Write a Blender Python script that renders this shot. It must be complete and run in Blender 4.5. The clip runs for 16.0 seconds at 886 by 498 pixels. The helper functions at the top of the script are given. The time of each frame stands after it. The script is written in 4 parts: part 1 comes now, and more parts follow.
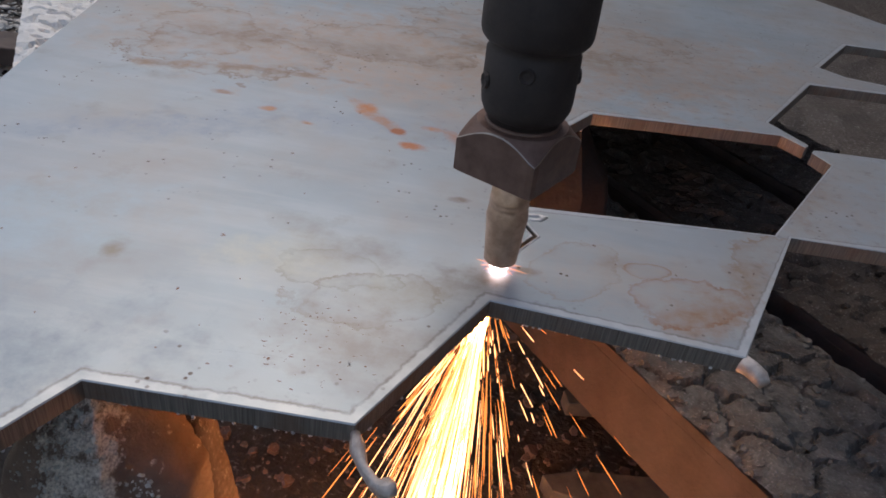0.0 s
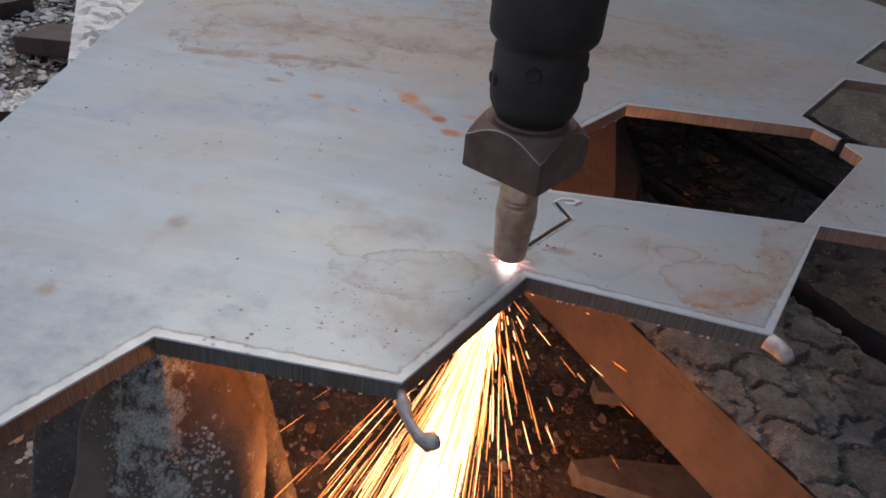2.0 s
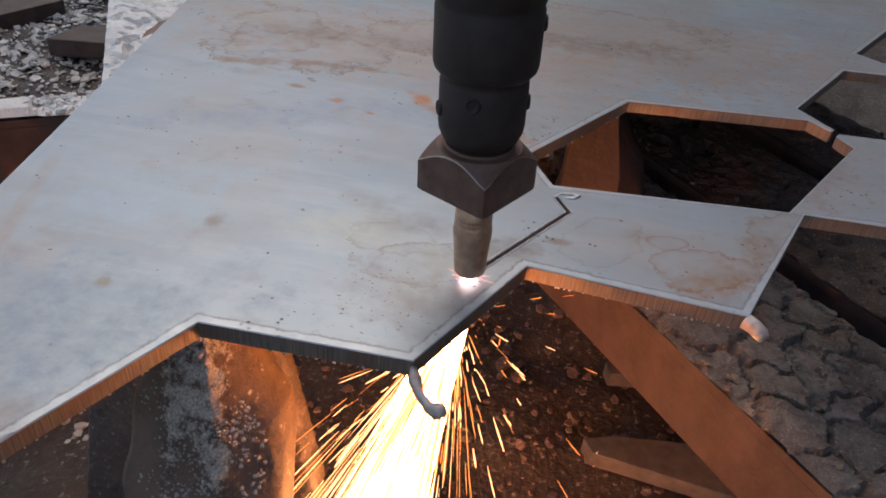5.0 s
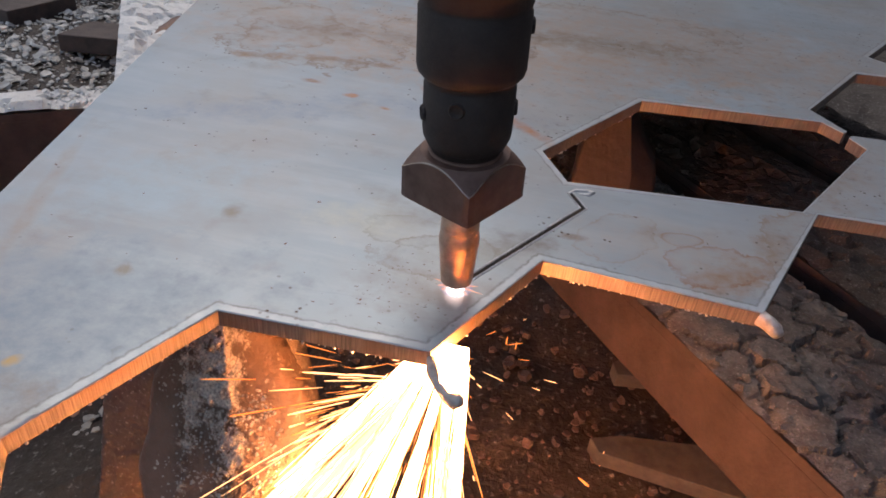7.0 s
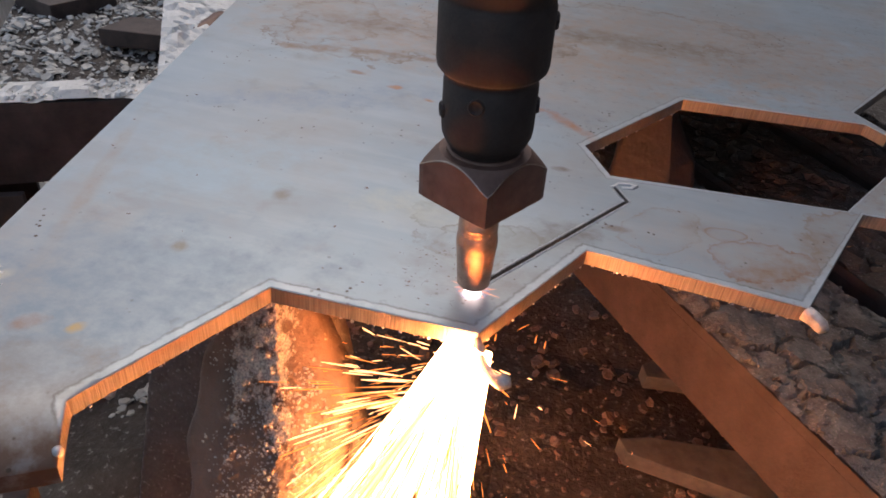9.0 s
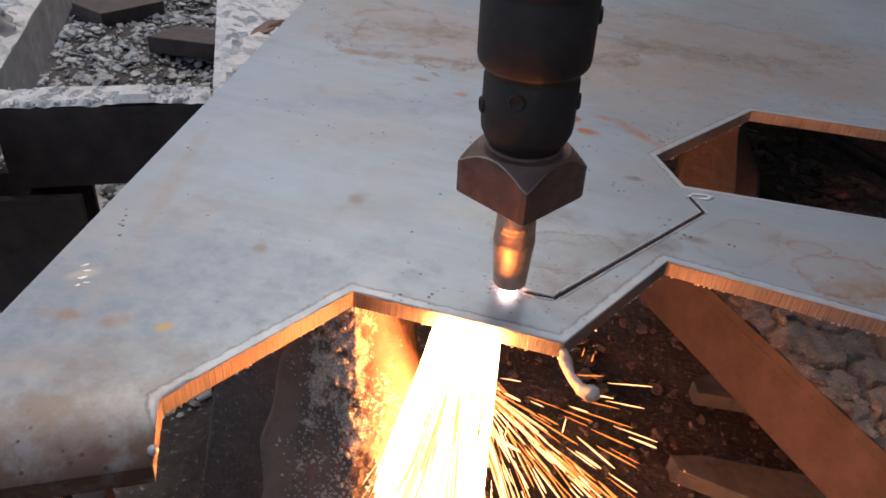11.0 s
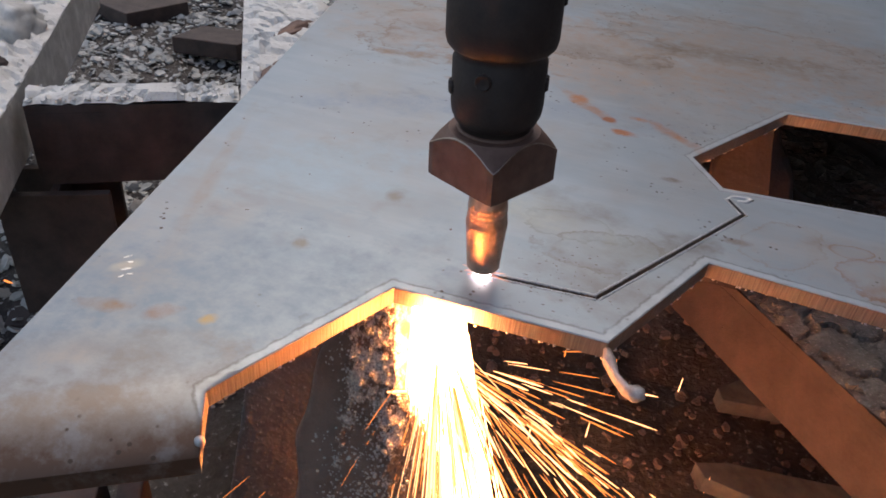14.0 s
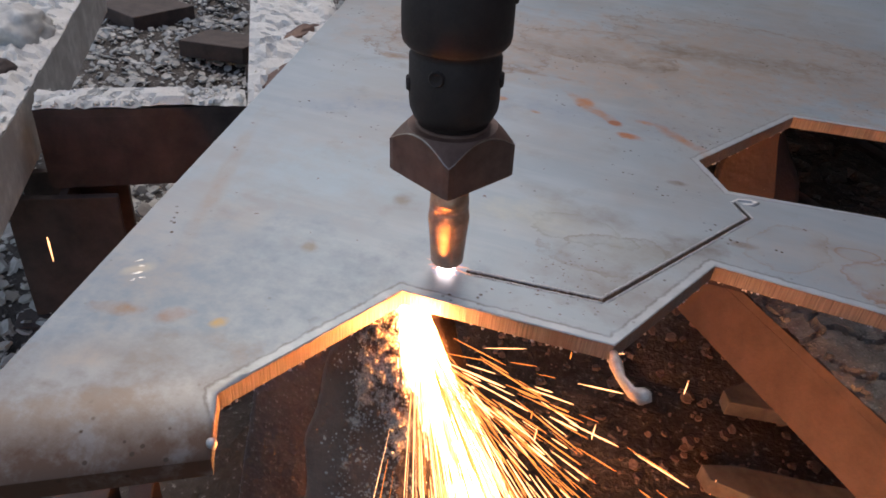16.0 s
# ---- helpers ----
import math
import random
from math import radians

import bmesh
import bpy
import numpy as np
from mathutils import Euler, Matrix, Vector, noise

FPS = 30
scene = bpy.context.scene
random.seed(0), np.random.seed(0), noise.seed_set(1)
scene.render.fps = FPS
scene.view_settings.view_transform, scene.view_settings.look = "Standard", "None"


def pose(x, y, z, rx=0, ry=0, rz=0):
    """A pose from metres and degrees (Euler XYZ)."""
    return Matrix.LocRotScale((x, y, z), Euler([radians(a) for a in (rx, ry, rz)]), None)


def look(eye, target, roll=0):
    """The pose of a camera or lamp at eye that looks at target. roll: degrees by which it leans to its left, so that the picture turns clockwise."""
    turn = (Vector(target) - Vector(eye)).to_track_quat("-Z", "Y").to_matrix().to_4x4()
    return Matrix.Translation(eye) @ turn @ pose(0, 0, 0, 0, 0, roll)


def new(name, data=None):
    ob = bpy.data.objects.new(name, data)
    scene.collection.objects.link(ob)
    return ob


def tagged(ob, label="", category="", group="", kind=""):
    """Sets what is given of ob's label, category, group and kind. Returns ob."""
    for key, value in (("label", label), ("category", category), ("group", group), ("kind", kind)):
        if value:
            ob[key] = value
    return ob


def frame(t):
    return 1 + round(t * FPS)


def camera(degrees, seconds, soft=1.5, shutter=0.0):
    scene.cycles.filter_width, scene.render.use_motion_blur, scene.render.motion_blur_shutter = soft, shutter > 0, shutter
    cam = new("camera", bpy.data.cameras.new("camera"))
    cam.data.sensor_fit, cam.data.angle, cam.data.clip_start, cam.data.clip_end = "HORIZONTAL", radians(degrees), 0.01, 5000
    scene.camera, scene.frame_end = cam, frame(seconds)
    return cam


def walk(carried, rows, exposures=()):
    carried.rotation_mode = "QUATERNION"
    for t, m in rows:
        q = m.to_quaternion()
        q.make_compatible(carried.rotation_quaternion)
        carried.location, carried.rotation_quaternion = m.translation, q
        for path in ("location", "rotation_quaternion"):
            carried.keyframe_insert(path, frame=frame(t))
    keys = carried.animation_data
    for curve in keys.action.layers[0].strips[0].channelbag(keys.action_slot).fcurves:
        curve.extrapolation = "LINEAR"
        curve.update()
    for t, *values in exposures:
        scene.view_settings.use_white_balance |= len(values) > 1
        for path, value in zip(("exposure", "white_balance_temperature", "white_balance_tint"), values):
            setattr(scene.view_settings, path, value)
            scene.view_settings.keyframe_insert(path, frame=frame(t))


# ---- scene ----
from mathutils import geometry

cam = camera(63.4, 16.0, soft=1.7)
PATH = [
    (0, (0.01330, 0.02156, 0.13215), (0.00381, 0.18752, 0.02094), 8.26),
    (0.5, (0.01456, 0.01528, 0.13444), (0.00300, 0.18041, 0.02219), 7.90),
    (1, (0.01522, 0.00923, 0.13660), (-0.00089, 0.17327, 0.02332), 7.22),
    (1.5, (0.01365, 0.00820, 0.13612), (-0.00203, 0.17238, 0.02299), 7.94),
    (2, (0.01163, 0.00654, 0.13461), (-0.00570, 0.17060, 0.02156), 7.73),
    (2.5, (0.01067, 0.00579, 0.13592), (-0.00695, 0.16983, 0.02287), 7.65),
    (3, (0.01118, 0.00085, 0.14004), (-0.01086, 0.16183, 0.02343), 5.95),
    (3.5, (0.01582, -0.00577, 0.14572), (-0.00723, 0.15504, 0.02905), 5.72),
    (4, (0.01925, -0.00907, 0.15110), (-0.00315, 0.15199, 0.03466), 5.62),
    (6.5, (0.01693, -0.01555, 0.15035), (-0.00790, 0.14524, 0.03403), 6.04),
    (7, (0.01535, -0.01646, 0.14894), (-0.00881, 0.14466, 0.03292), 6.33),
    (7.5, (0.01494, -0.01738, 0.14748), (-0.00980, 0.14355, 0.03134), 6.63),
    (8, (0.01431, -0.01880, 0.14648), (-0.01140, 0.14199, 0.03036), 6.90),
    (8.5, (0.01155, -0.02088, 0.14607), (-0.01528, 0.13964, 0.02982), 6.93),
    (9, (0.00871, -0.02493, 0.14506), (-0.02151, 0.13547, 0.02948), 6.68),
    (11.5, (-0.01153, -0.02816, 0.13928), (-0.05103, 0.13150, 0.02549), 6.28),
    (12, (-0.01288, -0.02808, 0.13835), (-0.05363, 0.13090, 0.02405), 6.23),
    (12.5, (-0.01308, -0.02840, 0.13871), (-0.05425, 0.13072, 0.02475), 5.93),
    (13, (-0.01421, -0.02947, 0.13811), (-0.05636, 0.12985, 0.02480), 5.95),
    (13.5, (-0.01530, -0.03015, 0.13806), (-0.05724, 0.12928, 0.02482), 6.25),
    (14, (-0.01679, -0.03107, 0.13706), (-0.05871, 0.12848, 0.02398), 6.40),
    (14.5, (-0.01643, -0.03170, 0.13694), (-0.05902, 0.12777, 0.02400), 6.32),
    (15, (-0.01638, -0.03158, 0.13783), (-0.05894, 0.12768, 0.02458), 6.26),
    (15.5, (-0.01690, -0.03197, 0.13821), (-0.05931, 0.12734, 0.02498), 6.18),
    (16, (-0.01737, -0.03268, 0.13859), (-0.06066, 0.12672, 0.02581), 6.06),
]
walk(cam, [(t, look(eye, target, roll)) for t, eye, target, roll in PATH], [(0.0, 0.0, 7800, 11), (16.0, 0.0, 7800, 11)])

# ---- world, sun, exposure ----
scene.view_settings.exposure = 0.0
world = bpy.data.worlds.new("world")
scene.world = world
world.use_nodes = True
wn = world.node_tree
sky = wn.nodes.new("ShaderNodeTexSky")
sky.sky_type, sky.sun_disc = "NISHITA", False
sky.sun_elevation, sky.sun_rotation = radians(58), radians(-25)
sky.air_density, sky.dust_density, sky.ozone_density = 0.8, 1.2, 0.8
wn.links.new(sky.outputs["Color"], wn.nodes["Background"].inputs["Color"])
wn.nodes["Background"].inputs["Strength"].default_value = 0.2
sun_data = bpy.data.lights.new("sun", "SUN")
sun_data.energy, sun_data.angle, sun_data.color = 0.5, radians(42), (1.0, 0.97, 0.94)
sun = new("sun", sun_data)
sun.matrix_world = look((-2.3, 4.8, 8.5), (0, 0, 0))

CM = 0.01


# ---- material helpers ----
class Mat:
    """A node material with a few short calls."""

    def __init__(self, name):
        self.m = bpy.data.materials.new(name)
        self.m.use_nodes = True
        self.made = {}
        self.t = self.m.node_tree
        self.b = self.t.nodes["Principled BSDF"]
        self.co = self.t.nodes.new("ShaderNodeTexCoord").outputs["Object"]

    def node(self, kind, **values):
        n = self.t.nodes.new(kind)
        for k, v in values.items():
            n.inputs[k].default_value = v
        return n

    def link(self, a, b):
        self.t.links.new(a, b)

    def mapped(self, scale, turn=0.0):
        n = self.t.nodes.new("ShaderNodeMapping")
        n.inputs["Scale"].default_value = scale
        n.inputs["Rotation"].default_value = (0, 0, turn)
        self.link(self.co, n.inputs["Vector"])
        return n.outputs["Vector"]

    def noise(self, scale, detail=4.0, rough=0.55, vec=None):
        key = (scale, detail, rough)
        if vec is None and key in self.made:
            return self.made[key]
        n = self.node("ShaderNodeTexNoise", Scale=scale, Detail=detail, Roughness=rough)
        self.link(vec or self.co, n.inputs["Vector"])
        if vec is None:
            self.made[key] = n.outputs["Fac"]
        return n.outputs["Fac"]

    def voronoi(self, scale):
        n = self.node("ShaderNodeTexVoronoi", Scale=scale)
        self.link(self.co, n.inputs["Vector"])
        return n.outputs["Distance"]

    def ramp(self, fac, *stops):
        n = self.t.nodes.new("ShaderNodeValToRGB")
        e = n.color_ramp.elements
        while len(e) < len(stops):
            e.new(0.5)
        for k, (p, c) in enumerate(stops):
            e[k].position = p
            e[k].color = (c, c, c, 1) if isinstance(c, (int, float)) else (*c, 1)
        self.link(fac, n.inputs["Fac"])
        return n.outputs["Color"]

    def mix(self, fac, a, b, mode="MIX"):
        n = self.t.nodes.new("ShaderNodeMix")
        n.data_type, n.blend_type = "RGBA", mode
        for sock, v in ((n.inputs[0], fac), (n.inputs[6], a), (n.inputs[7], b)):
            if isinstance(v, (int, float)):
                sock.default_value = v if sock == n.inputs[0] else (v, v, v, 1)
            elif isinstance(v, tuple):
                sock.default_value = (*v, 1)
            else:
                self.link(v, sock)
        return n.outputs[2]

    def math(self, op, a, b=0.0):
        n = self.t.nodes.new("ShaderNodeMath")
        n.operation = op
        for sock, v in ((n.inputs[0], a), (n.inputs[1], b)):
            if isinstance(v, (int, float)):
                sock.default_value = v
            else:
                self.link(v, sock)
        return n.outputs[0]

    def spot(self, x, y, rx, ry, ragged=0.6, scale=60, turn=0.0, rim=False):
        """A ragged stain: 1 inside, 0 outside; centimetres."""
        v = self.node("ShaderNodeVectorMath")
        v.operation = "SUBTRACT"
        v.inputs[1].default_value = (x * 0.01, y * 0.01, 0)
        self.link(self.co, v.inputs[0])
        n = self.t.nodes.new("ShaderNodeMapping")
        n.inputs["Rotation"].default_value = (0, 0, -turn)
        self.link(v.outputs[0], n.inputs["Vector"])
        w = self.t.nodes.new("ShaderNodeVectorMath")
        w.operation = "MULTIPLY"
        w.inputs[1].default_value = (100 / rx, 100 / ry, 0)
        self.link(n.outputs["Vector"], w.inputs[0])
        d = self.t.nodes.new("ShaderNodeVectorMath")
        d.operation = "LENGTH"
        self.link(w.outputs[0], d.inputs[0])
        off = self.math("MULTIPLY", self.math("SUBTRACT", self.noise(scale, 6, 0.65), 0.5), ragged * 4)
        far = self.math("ADD", d.outputs["Value"], off)
        if rim:
            return self.ramp(far, (0.62, 0.0), (0.86, 0.3), (0.95, 1.0), (1.0, 0.0))
        return self.ramp(far, (0.35, 1.0), (1.0, 0.0))

    def attr(self, name):
        n = self.t.nodes.new("ShaderNodeAttribute")
        n.attribute_name = name
        return n.outputs["Fac"]

    def set(self, color=None, rough=None, metal=None, bump=None, strength=0.3, dist=0.001):
        for key, v in (("Base Color", color), ("Roughness", rough), ("Metallic", metal)):
            if v is None:
                continue
            if isinstance(v, tuple):
                self.b.inputs[key].default_value = (*v, 1)
            elif isinstance(v, (int, float)):
                self.b.inputs[key].default_value = v
            else:
                self.link(v, self.b.inputs[key])
        if bump is not None:
            n = self.node("ShaderNodeBump", Strength=strength, Distance=dist)
            self.link(bump, n.inputs["Height"])
            self.link(n.outputs["Normal"], self.b.inputs["Normal"])
        return self.m


def make_plate_mat():
    m = Mat("mill_scale_steel")
    big, mid, fine = m.noise(9, 5), m.noise(45, 6, 0.6), m.noise(900, 3)
    streak = m.noise(1, 5, 0.6, m.mapped((14, 90, 20), radians(8)))
    base = m.ramp(big, (0.3, (0.27, 0.335, 0.385)), (0.55, (0.35, 0.41, 0.455)), (0.75, (0.375, 0.39, 0.385)))
    base = m.mix(m.ramp(streak, (0.45, 0.0), (0.75, 0.55)), base, (0.44, 0.485, 0.515))
    base = m.mix(m.ramp(mid, (0.58, 0.0), (0.75, 0.6)), base, (0.27, 0.26, 0.255))
    # warm brownish scale away from the heat
    brown = m.math("MULTIPLY", m.ramp(m.noise(5, 6, 0.65), (0.42, 0.0), (0.66, 1.0)), m.ramp(m.noise(30, 5), (0.35, 0.2), (0.7, 0.9)))
    base = m.mix(brown, base, (0.34, 0.275, 0.225))
    # rust, dirty patches, dark smudges, tinted bands; wide far browns paint the wall's reflection
    tone = m.ramp(m.noise(150, 5, 0.65), (0.35, 0.35), (0.65, 1.0))
    for x, y, rx, ry, turn, color, amount in (
        # first two: brown reflection painted over the plate's far end
        (-6.0, 39.5, 17.0, 8.0, 0.0, (0.42, 0.325, 0.265), 0.9), (8.0, 46.0, 18.0, 9.0, 0.1, (0.39, 0.305, 0.25), 0.85), (15.0, 31.0, 7.0, 9.0, 0.2, (0.40, 0.325, 0.27), 0.5), (7.0, 22.0, 5.0, 2.5, 0.1, (0.42, 0.35, 0.30), 0.5), (-12.0, 27.2, 7.5, 1.5, 0.45, (0.25, 0.305, 0.38), 0.75), (-4.0, 30.5, 7.0, 1.6, 0.12, (0.28, 0.335, 0.405), 0.7), (-13.0, 19.5, 5.5, 3.0, 0.5, (0.33, 0.42, 0.48), 0.8), (-12.5, 10.5, 9.0, 5.0, 0.55, (0.225, 0.275, 0.32), 1.1), (1.0, 20.3, 1.7, 1.1, 0.2, (0.20, 0.18, 0.165), 0.85), (-0.7, 19.0, 2.2, 1.0, 0.3, (0.30, 0.30, 0.275), 0.8),
        (-4.5, 19.8, 3.2, 1.6, 0.1, (0.46, 0.465, 0.41), 0.6), (-2.6, 20.8, 1.9, 1.2, 0.3, (0.23, 0.215, 0.20), 0.6), (-5.0, 22.0, 1.6, 0.8, -0.2, (0.25, 0.245, 0.23), 0.5),
        (-1.6, 16.6, 3.0, 1.7, 0.1, (0.25, 0.22, 0.20), 0.65), (8.7, 20.7, 1.9, 1.2, 0.5, (0.32, 0.20, 0.135), 1.0), (10.6, 23.2, 1.2, 2.6, -0.3, (0.31, 0.22, 0.16), 0.75),
        (6.2, 22.9, 0.9, 0.4, 0.2, (0.30, 0.255, 0.22), 0.7), (-14.0, 33.6, 3.2, 0.6, 0.25, (0.28, 0.19, 0.13), 0.95), (-9.5, 34.6, 4.2, 0.35, 0.05, (0.26, 0.185, 0.135), 0.95),
        (-13.5, 38.5, 4.0, 2.5, 0.2, (0.30, 0.26, 0.235), 0.85), (-6.0, 39.5, 5.0, 2.0, 0.0, (0.27, 0.245, 0.225), 0.8), (4.0, 44.0, 7.0, 2.0, 0.1, (0.25, 0.215, 0.185), 0.85),
        (-4.4, 31.6, 2.6, 0.45, -0.75, (0.40, 0.20, 0.11), 0.85), (0.2, 30.0, 2.4, 0.45, -0.75, (0.42, 0.19, 0.10), 0.9), (-2.9, 30.2, 0.45, 0.35, 0.0, (0.32, 0.12, 0.06), 1.3),
        (-2.2, 29.0, 0.7, 0.42, 0.0, (0.40, 0.16, 0.08), 1.3), (-1.6, 31.0, 0.8, 0.35, 0.0, (0.45, 0.19, 0.09), 1.3), (-4.8, 32.0, 0.6, 0.7, 0.3, (0.45, 0.20, 0.10), 1.3),
        (-6.7, 29.5, 0.5, 0.26, 0.0, (0.40, 0.22, 0.13), 1.3), (-8.7, 30.3, 0.42, 0.26, 0.0, (0.42, 0.22, 0.13), 1.3), (-11.2, 31.2, 0.5, 0.3, 0.0, (0.30, 0.19, 0.14), 1.2),
        (-9.42, 18.69, 0.42, 0.46, 0.1, (0.25, 0.235, 0.205), 1.3), (-11.15, 14.5, 0.36, 0.44, 0.3, (0.25, 0.235, 0.205), 1.3), (2.9, 21.45, 0.56, 0.3, 0.2, (0.24, 0.20, 0.17), 1.3), (0.4, 25.3, 0.56, 0.28, 0.1, (0.22, 0.19, 0.165), 1.3),
        (-14.4, 9.4, 1.0, 0.4, 0.3, (0.31, 0.205, 0.14), 1.1), (-13.1, 9.7, 0.7, 0.4, 0.6, (0.31, 0.20, 0.15), 1.0), (-11.7, 10.0, 0.34, 0.24, 0.9, (0.46, 0.31, 0.14), 1.2), (-15.3, 11.1, 0.7, 0.34, 0.85, (0.52, 0.45, 0.36), 1.0),
        (-14.3, 6.2, 0.6, 0.3, 0.2, (0.20, 0.18, 0.165), 1.0), (-12.6, 6.6, 0.6, 0.28, 0.4, (0.20, 0.175, 0.155), 1.0), (-13.2, 8.0, 3.0, 1.0, 0.5, (0.26, 0.23, 0.205), 0.6), (-12.4, 5.0, 5.0, 1.5, 0.55, (0.27, 0.185, 0.13), 1.2),
        (-12.6, 5.2, 7.5, 2.7, 0.558, (0.25, 0.205, 0.175), 1.0), (-12.0, 4.5, 8.0, 1.15, 0.558, (0.16, 0.095, 0.065), 1.5),
        (-16.3, 17.5, 0.4, 7.0, 0.3, (0.34, 0.285, 0.235), 0.6), (14.5, 30.5, 1.2, 3.5, -0.5, (0.32, 0.255, 0.205), 0.7)):
        base = m.mix(m.math("MULTIPLY", m.math("MULTIPLY", m.spot(x, y, rx, ry, turn=turn), tone), amount), base, color)
    # dried tide marks: only the rim of each stain
    for x, y, rx, ry, turn, color in (
        (-13.0, 36.0, 5.2, 3.4, 0.25, (0.23, 0.16, 0.115)), (-15.4, 38.5, 3.0, 4.4, 0.2, (0.27, 0.20, 0.15)), (-5.5, 41.5, 5.0, 3.2, 0.1, (0.24, 0.18, 0.135)), (3.5, 48.0, 9.0, 4.0, 0.1, (0.25, 0.19, 0.145)),
        (8.3, 21.3, 2.2, 1.3, 0.4, (0.30, 0.15, 0.085)), (7.0, 22.7, 0.9, 0.45, 0.2, (0.31, 0.20, 0.14)), (4.6, 22.0, 1.3, 2.0, -0.6, (0.31, 0.27, 0.23)), (-1.7, 18.6, 2.4, 1.2, 0.4, (0.25, 0.235, 0.21)),
        (-3.0, 19.7, 1.9, 1.0, 0.1, (0.27, 0.28, 0.25)), (12.5, 24.0, 2.2, 3.0, -0.4, (0.30, 0.22, 0.16))):
        rim = m.spot(x, y, rx, ry, 0.45, 45, turn, rim=True)
        base = m.mix(m.math("MULTIPLY", rim, m.ramp(m.noise(80, 4), (0.35, 0.25), (0.62, 0.95))), base, color)
    # fine rust specks and pits
    speck = m.math("MULTIPLY", m.ramp(m.voronoi(230), (0.10, 1.0), (0.17, 0.0)), m.ramp(m.noise(26, 4), (0.54, 0.0), (0.62, 1.0)))
    base = m.mix(speck, base, (0.11, 0.075, 0.055))
    # heat band along the cut edges
    e = m.math("ADD", m.attr("edge"), m.math("MULTIPLY", m.math("SUBTRACT", m.noise(220, 5, 0.65), 0.5), 0.75))
    band = m.ramp(e, (0.0, 1.0), (0.62, 0.9), (0.8, 0.0))
    base = m.mix(m.math("MULTIPLY", band, m.ramp(m.noise(120, 4), (0.3, 0.25), (0.62, 0.8))), base, (0.50, 0.525, 0.545))
    line = m.ramp(e, (0.62, 0.0), (0.8, 0.9), (0.97, 0.0))
    base = m.mix(m.math("MULTIPLY", line, m.ramp(m.noise(160, 5), (0.3, 0.15), (0.6, 0.8))), base, (0.15, 0.13, 0.12))
    rough = m.math("ADD", m.math("MULTIPLY", mid, 0.22), m.math("MULTIPLY", speck, 0.3))
    rough = m.math("ADD", rough, 0.30)
    bump = m.math("ADD", m.math("MULTIPLY", mid, 0.8), m.math("MULTIPLY", fine, 0.25))
    return m.set(base, rough, 0.55, bump, 0.18, 0.0008)


def make_cut_mat():
    m = Mat("flame_cut_face")
    wave = m.noise(1, 3, 0.5, m.mapped((2300, 2300, 60)))
    big = m.noise(60, 4)
    base = m.ramp(wave, (0.30, (0.125, 0.11, 0.10)), (0.62, (0.25, 0.222, 0.198)))
    base = m.mix(m.ramp(big, (0.5, 0.0), (0.7, 0.7)), base, (0.18, 0.11, 0.08))
    return m.set(base, 0.46, 0.35, wave, 0.7, 0.0004)


def make_metal(name, a, b, rough, metal, scale=80, strength=0.25, dist=0.0006):
    m = Mat(name)
    big, fine = m.noise(scale, 5, 0.6), m.noise(scale * 9, 4)
    base = m.ramp(big, (0.32, a), (0.68, b))
    r = m.math("ADD", m.math("MULTIPLY", fine, 0.25), rough - 0.12)
    return m.set(base, r, metal, m.math("ADD", big, m.math("MULTIPLY", fine, 0.4)), strength, dist)


def make_crust(name, a, b, c, scale=110, strength=0.8, dist=0.0025):
    m = Mat(name)
    big, mid, fine = m.noise(scale * 0.3, 5, 0.6), m.noise(scale, 6, 0.65), m.noise(scale * 7, 4, 0.6)
    base = m.mix(m.ramp(mid, (0.35, 0.0), (0.65, 1.0)), a, b)
    base = m.mix(m.ramp(big, (0.42, 0.0), (0.62, 0.8)), base, c)
    base = m.mix(m.ramp(fine, (0.60, 0.0), (0.72, 0.8)), base, (0.34, 0.33, 0.32))
    bump = m.math("ADD", mid, m.math("MULTIPLY", fine, 0.5))
    return m.set(base, m.ramp(fine, (0.35, 0.75), (0.7, 0.42)), 0.15, bump, strength, dist)


def make_glow(name, color, strength):
    m = Mat(name)
    m.b.inputs["Base Color"].default_value = (0.02, 0.015, 0.01, 1)
    m.b.inputs["Emission Color"].default_value = (*color, 1)
    m.b.inputs["Emission Strength"].default_value = strength
    return m.m


PLATE = make_plate_mat()
CUT = make_cut_mat()
RUST = make_metal("rusty_steel", (0.036, 0.0265, 0.0262), (0.066, 0.049, 0.0485), 0.7, 0.1, 60, 0.5, 0.0012)
# red rust with shade under the opening put into its colour
SHADED_RUST = make_metal("shaded_red_rust", (0.020, 0.0125, 0.0115), (0.034, 0.021, 0.0195), 0.7, 0.1, 60, 0.4, 0.001)
DARK = make_metal("dark_brown_steel", (0.05, 0.036, 0.034), (0.095, 0.068, 0.062), 0.65, 0.15, 50, 0.4, 0.001)
CRUST = make_crust("grey_slag_crust", (0.075, 0.071, 0.067), (0.19, 0.184, 0.176), (0.09, 0.08, 0.073))
# slag crust darkened to stand in for the shade beneath the plate
SHADED_CRUST = make_crust("shaded_dark_crust", (0.03, 0.022, 0.019), (0.06, 0.046, 0.04), (0.038, 0.027, 0.023))
SLAG = make_crust("brown_slag_skin", (0.085, 0.062, 0.054), (0.155, 0.115, 0.10), (0.12, 0.10, 0.09), 90, 0.7, 0.002)
GROUND = make_crust("dirty_ground", (0.04, 0.032, 0.028), (0.09, 0.076, 0.067), (0.055, 0.042, 0.036), 30, 0.9, 0.006)
# lump tones raised and reddened to imitate the jet's glow on them
LUMP = make_crust("glow_reddened_lumps", (0.13, 0.085, 0.072), (0.24, 0.16, 0.138), (0.16, 0.105, 0.09), 60, 0.7, 0.003)
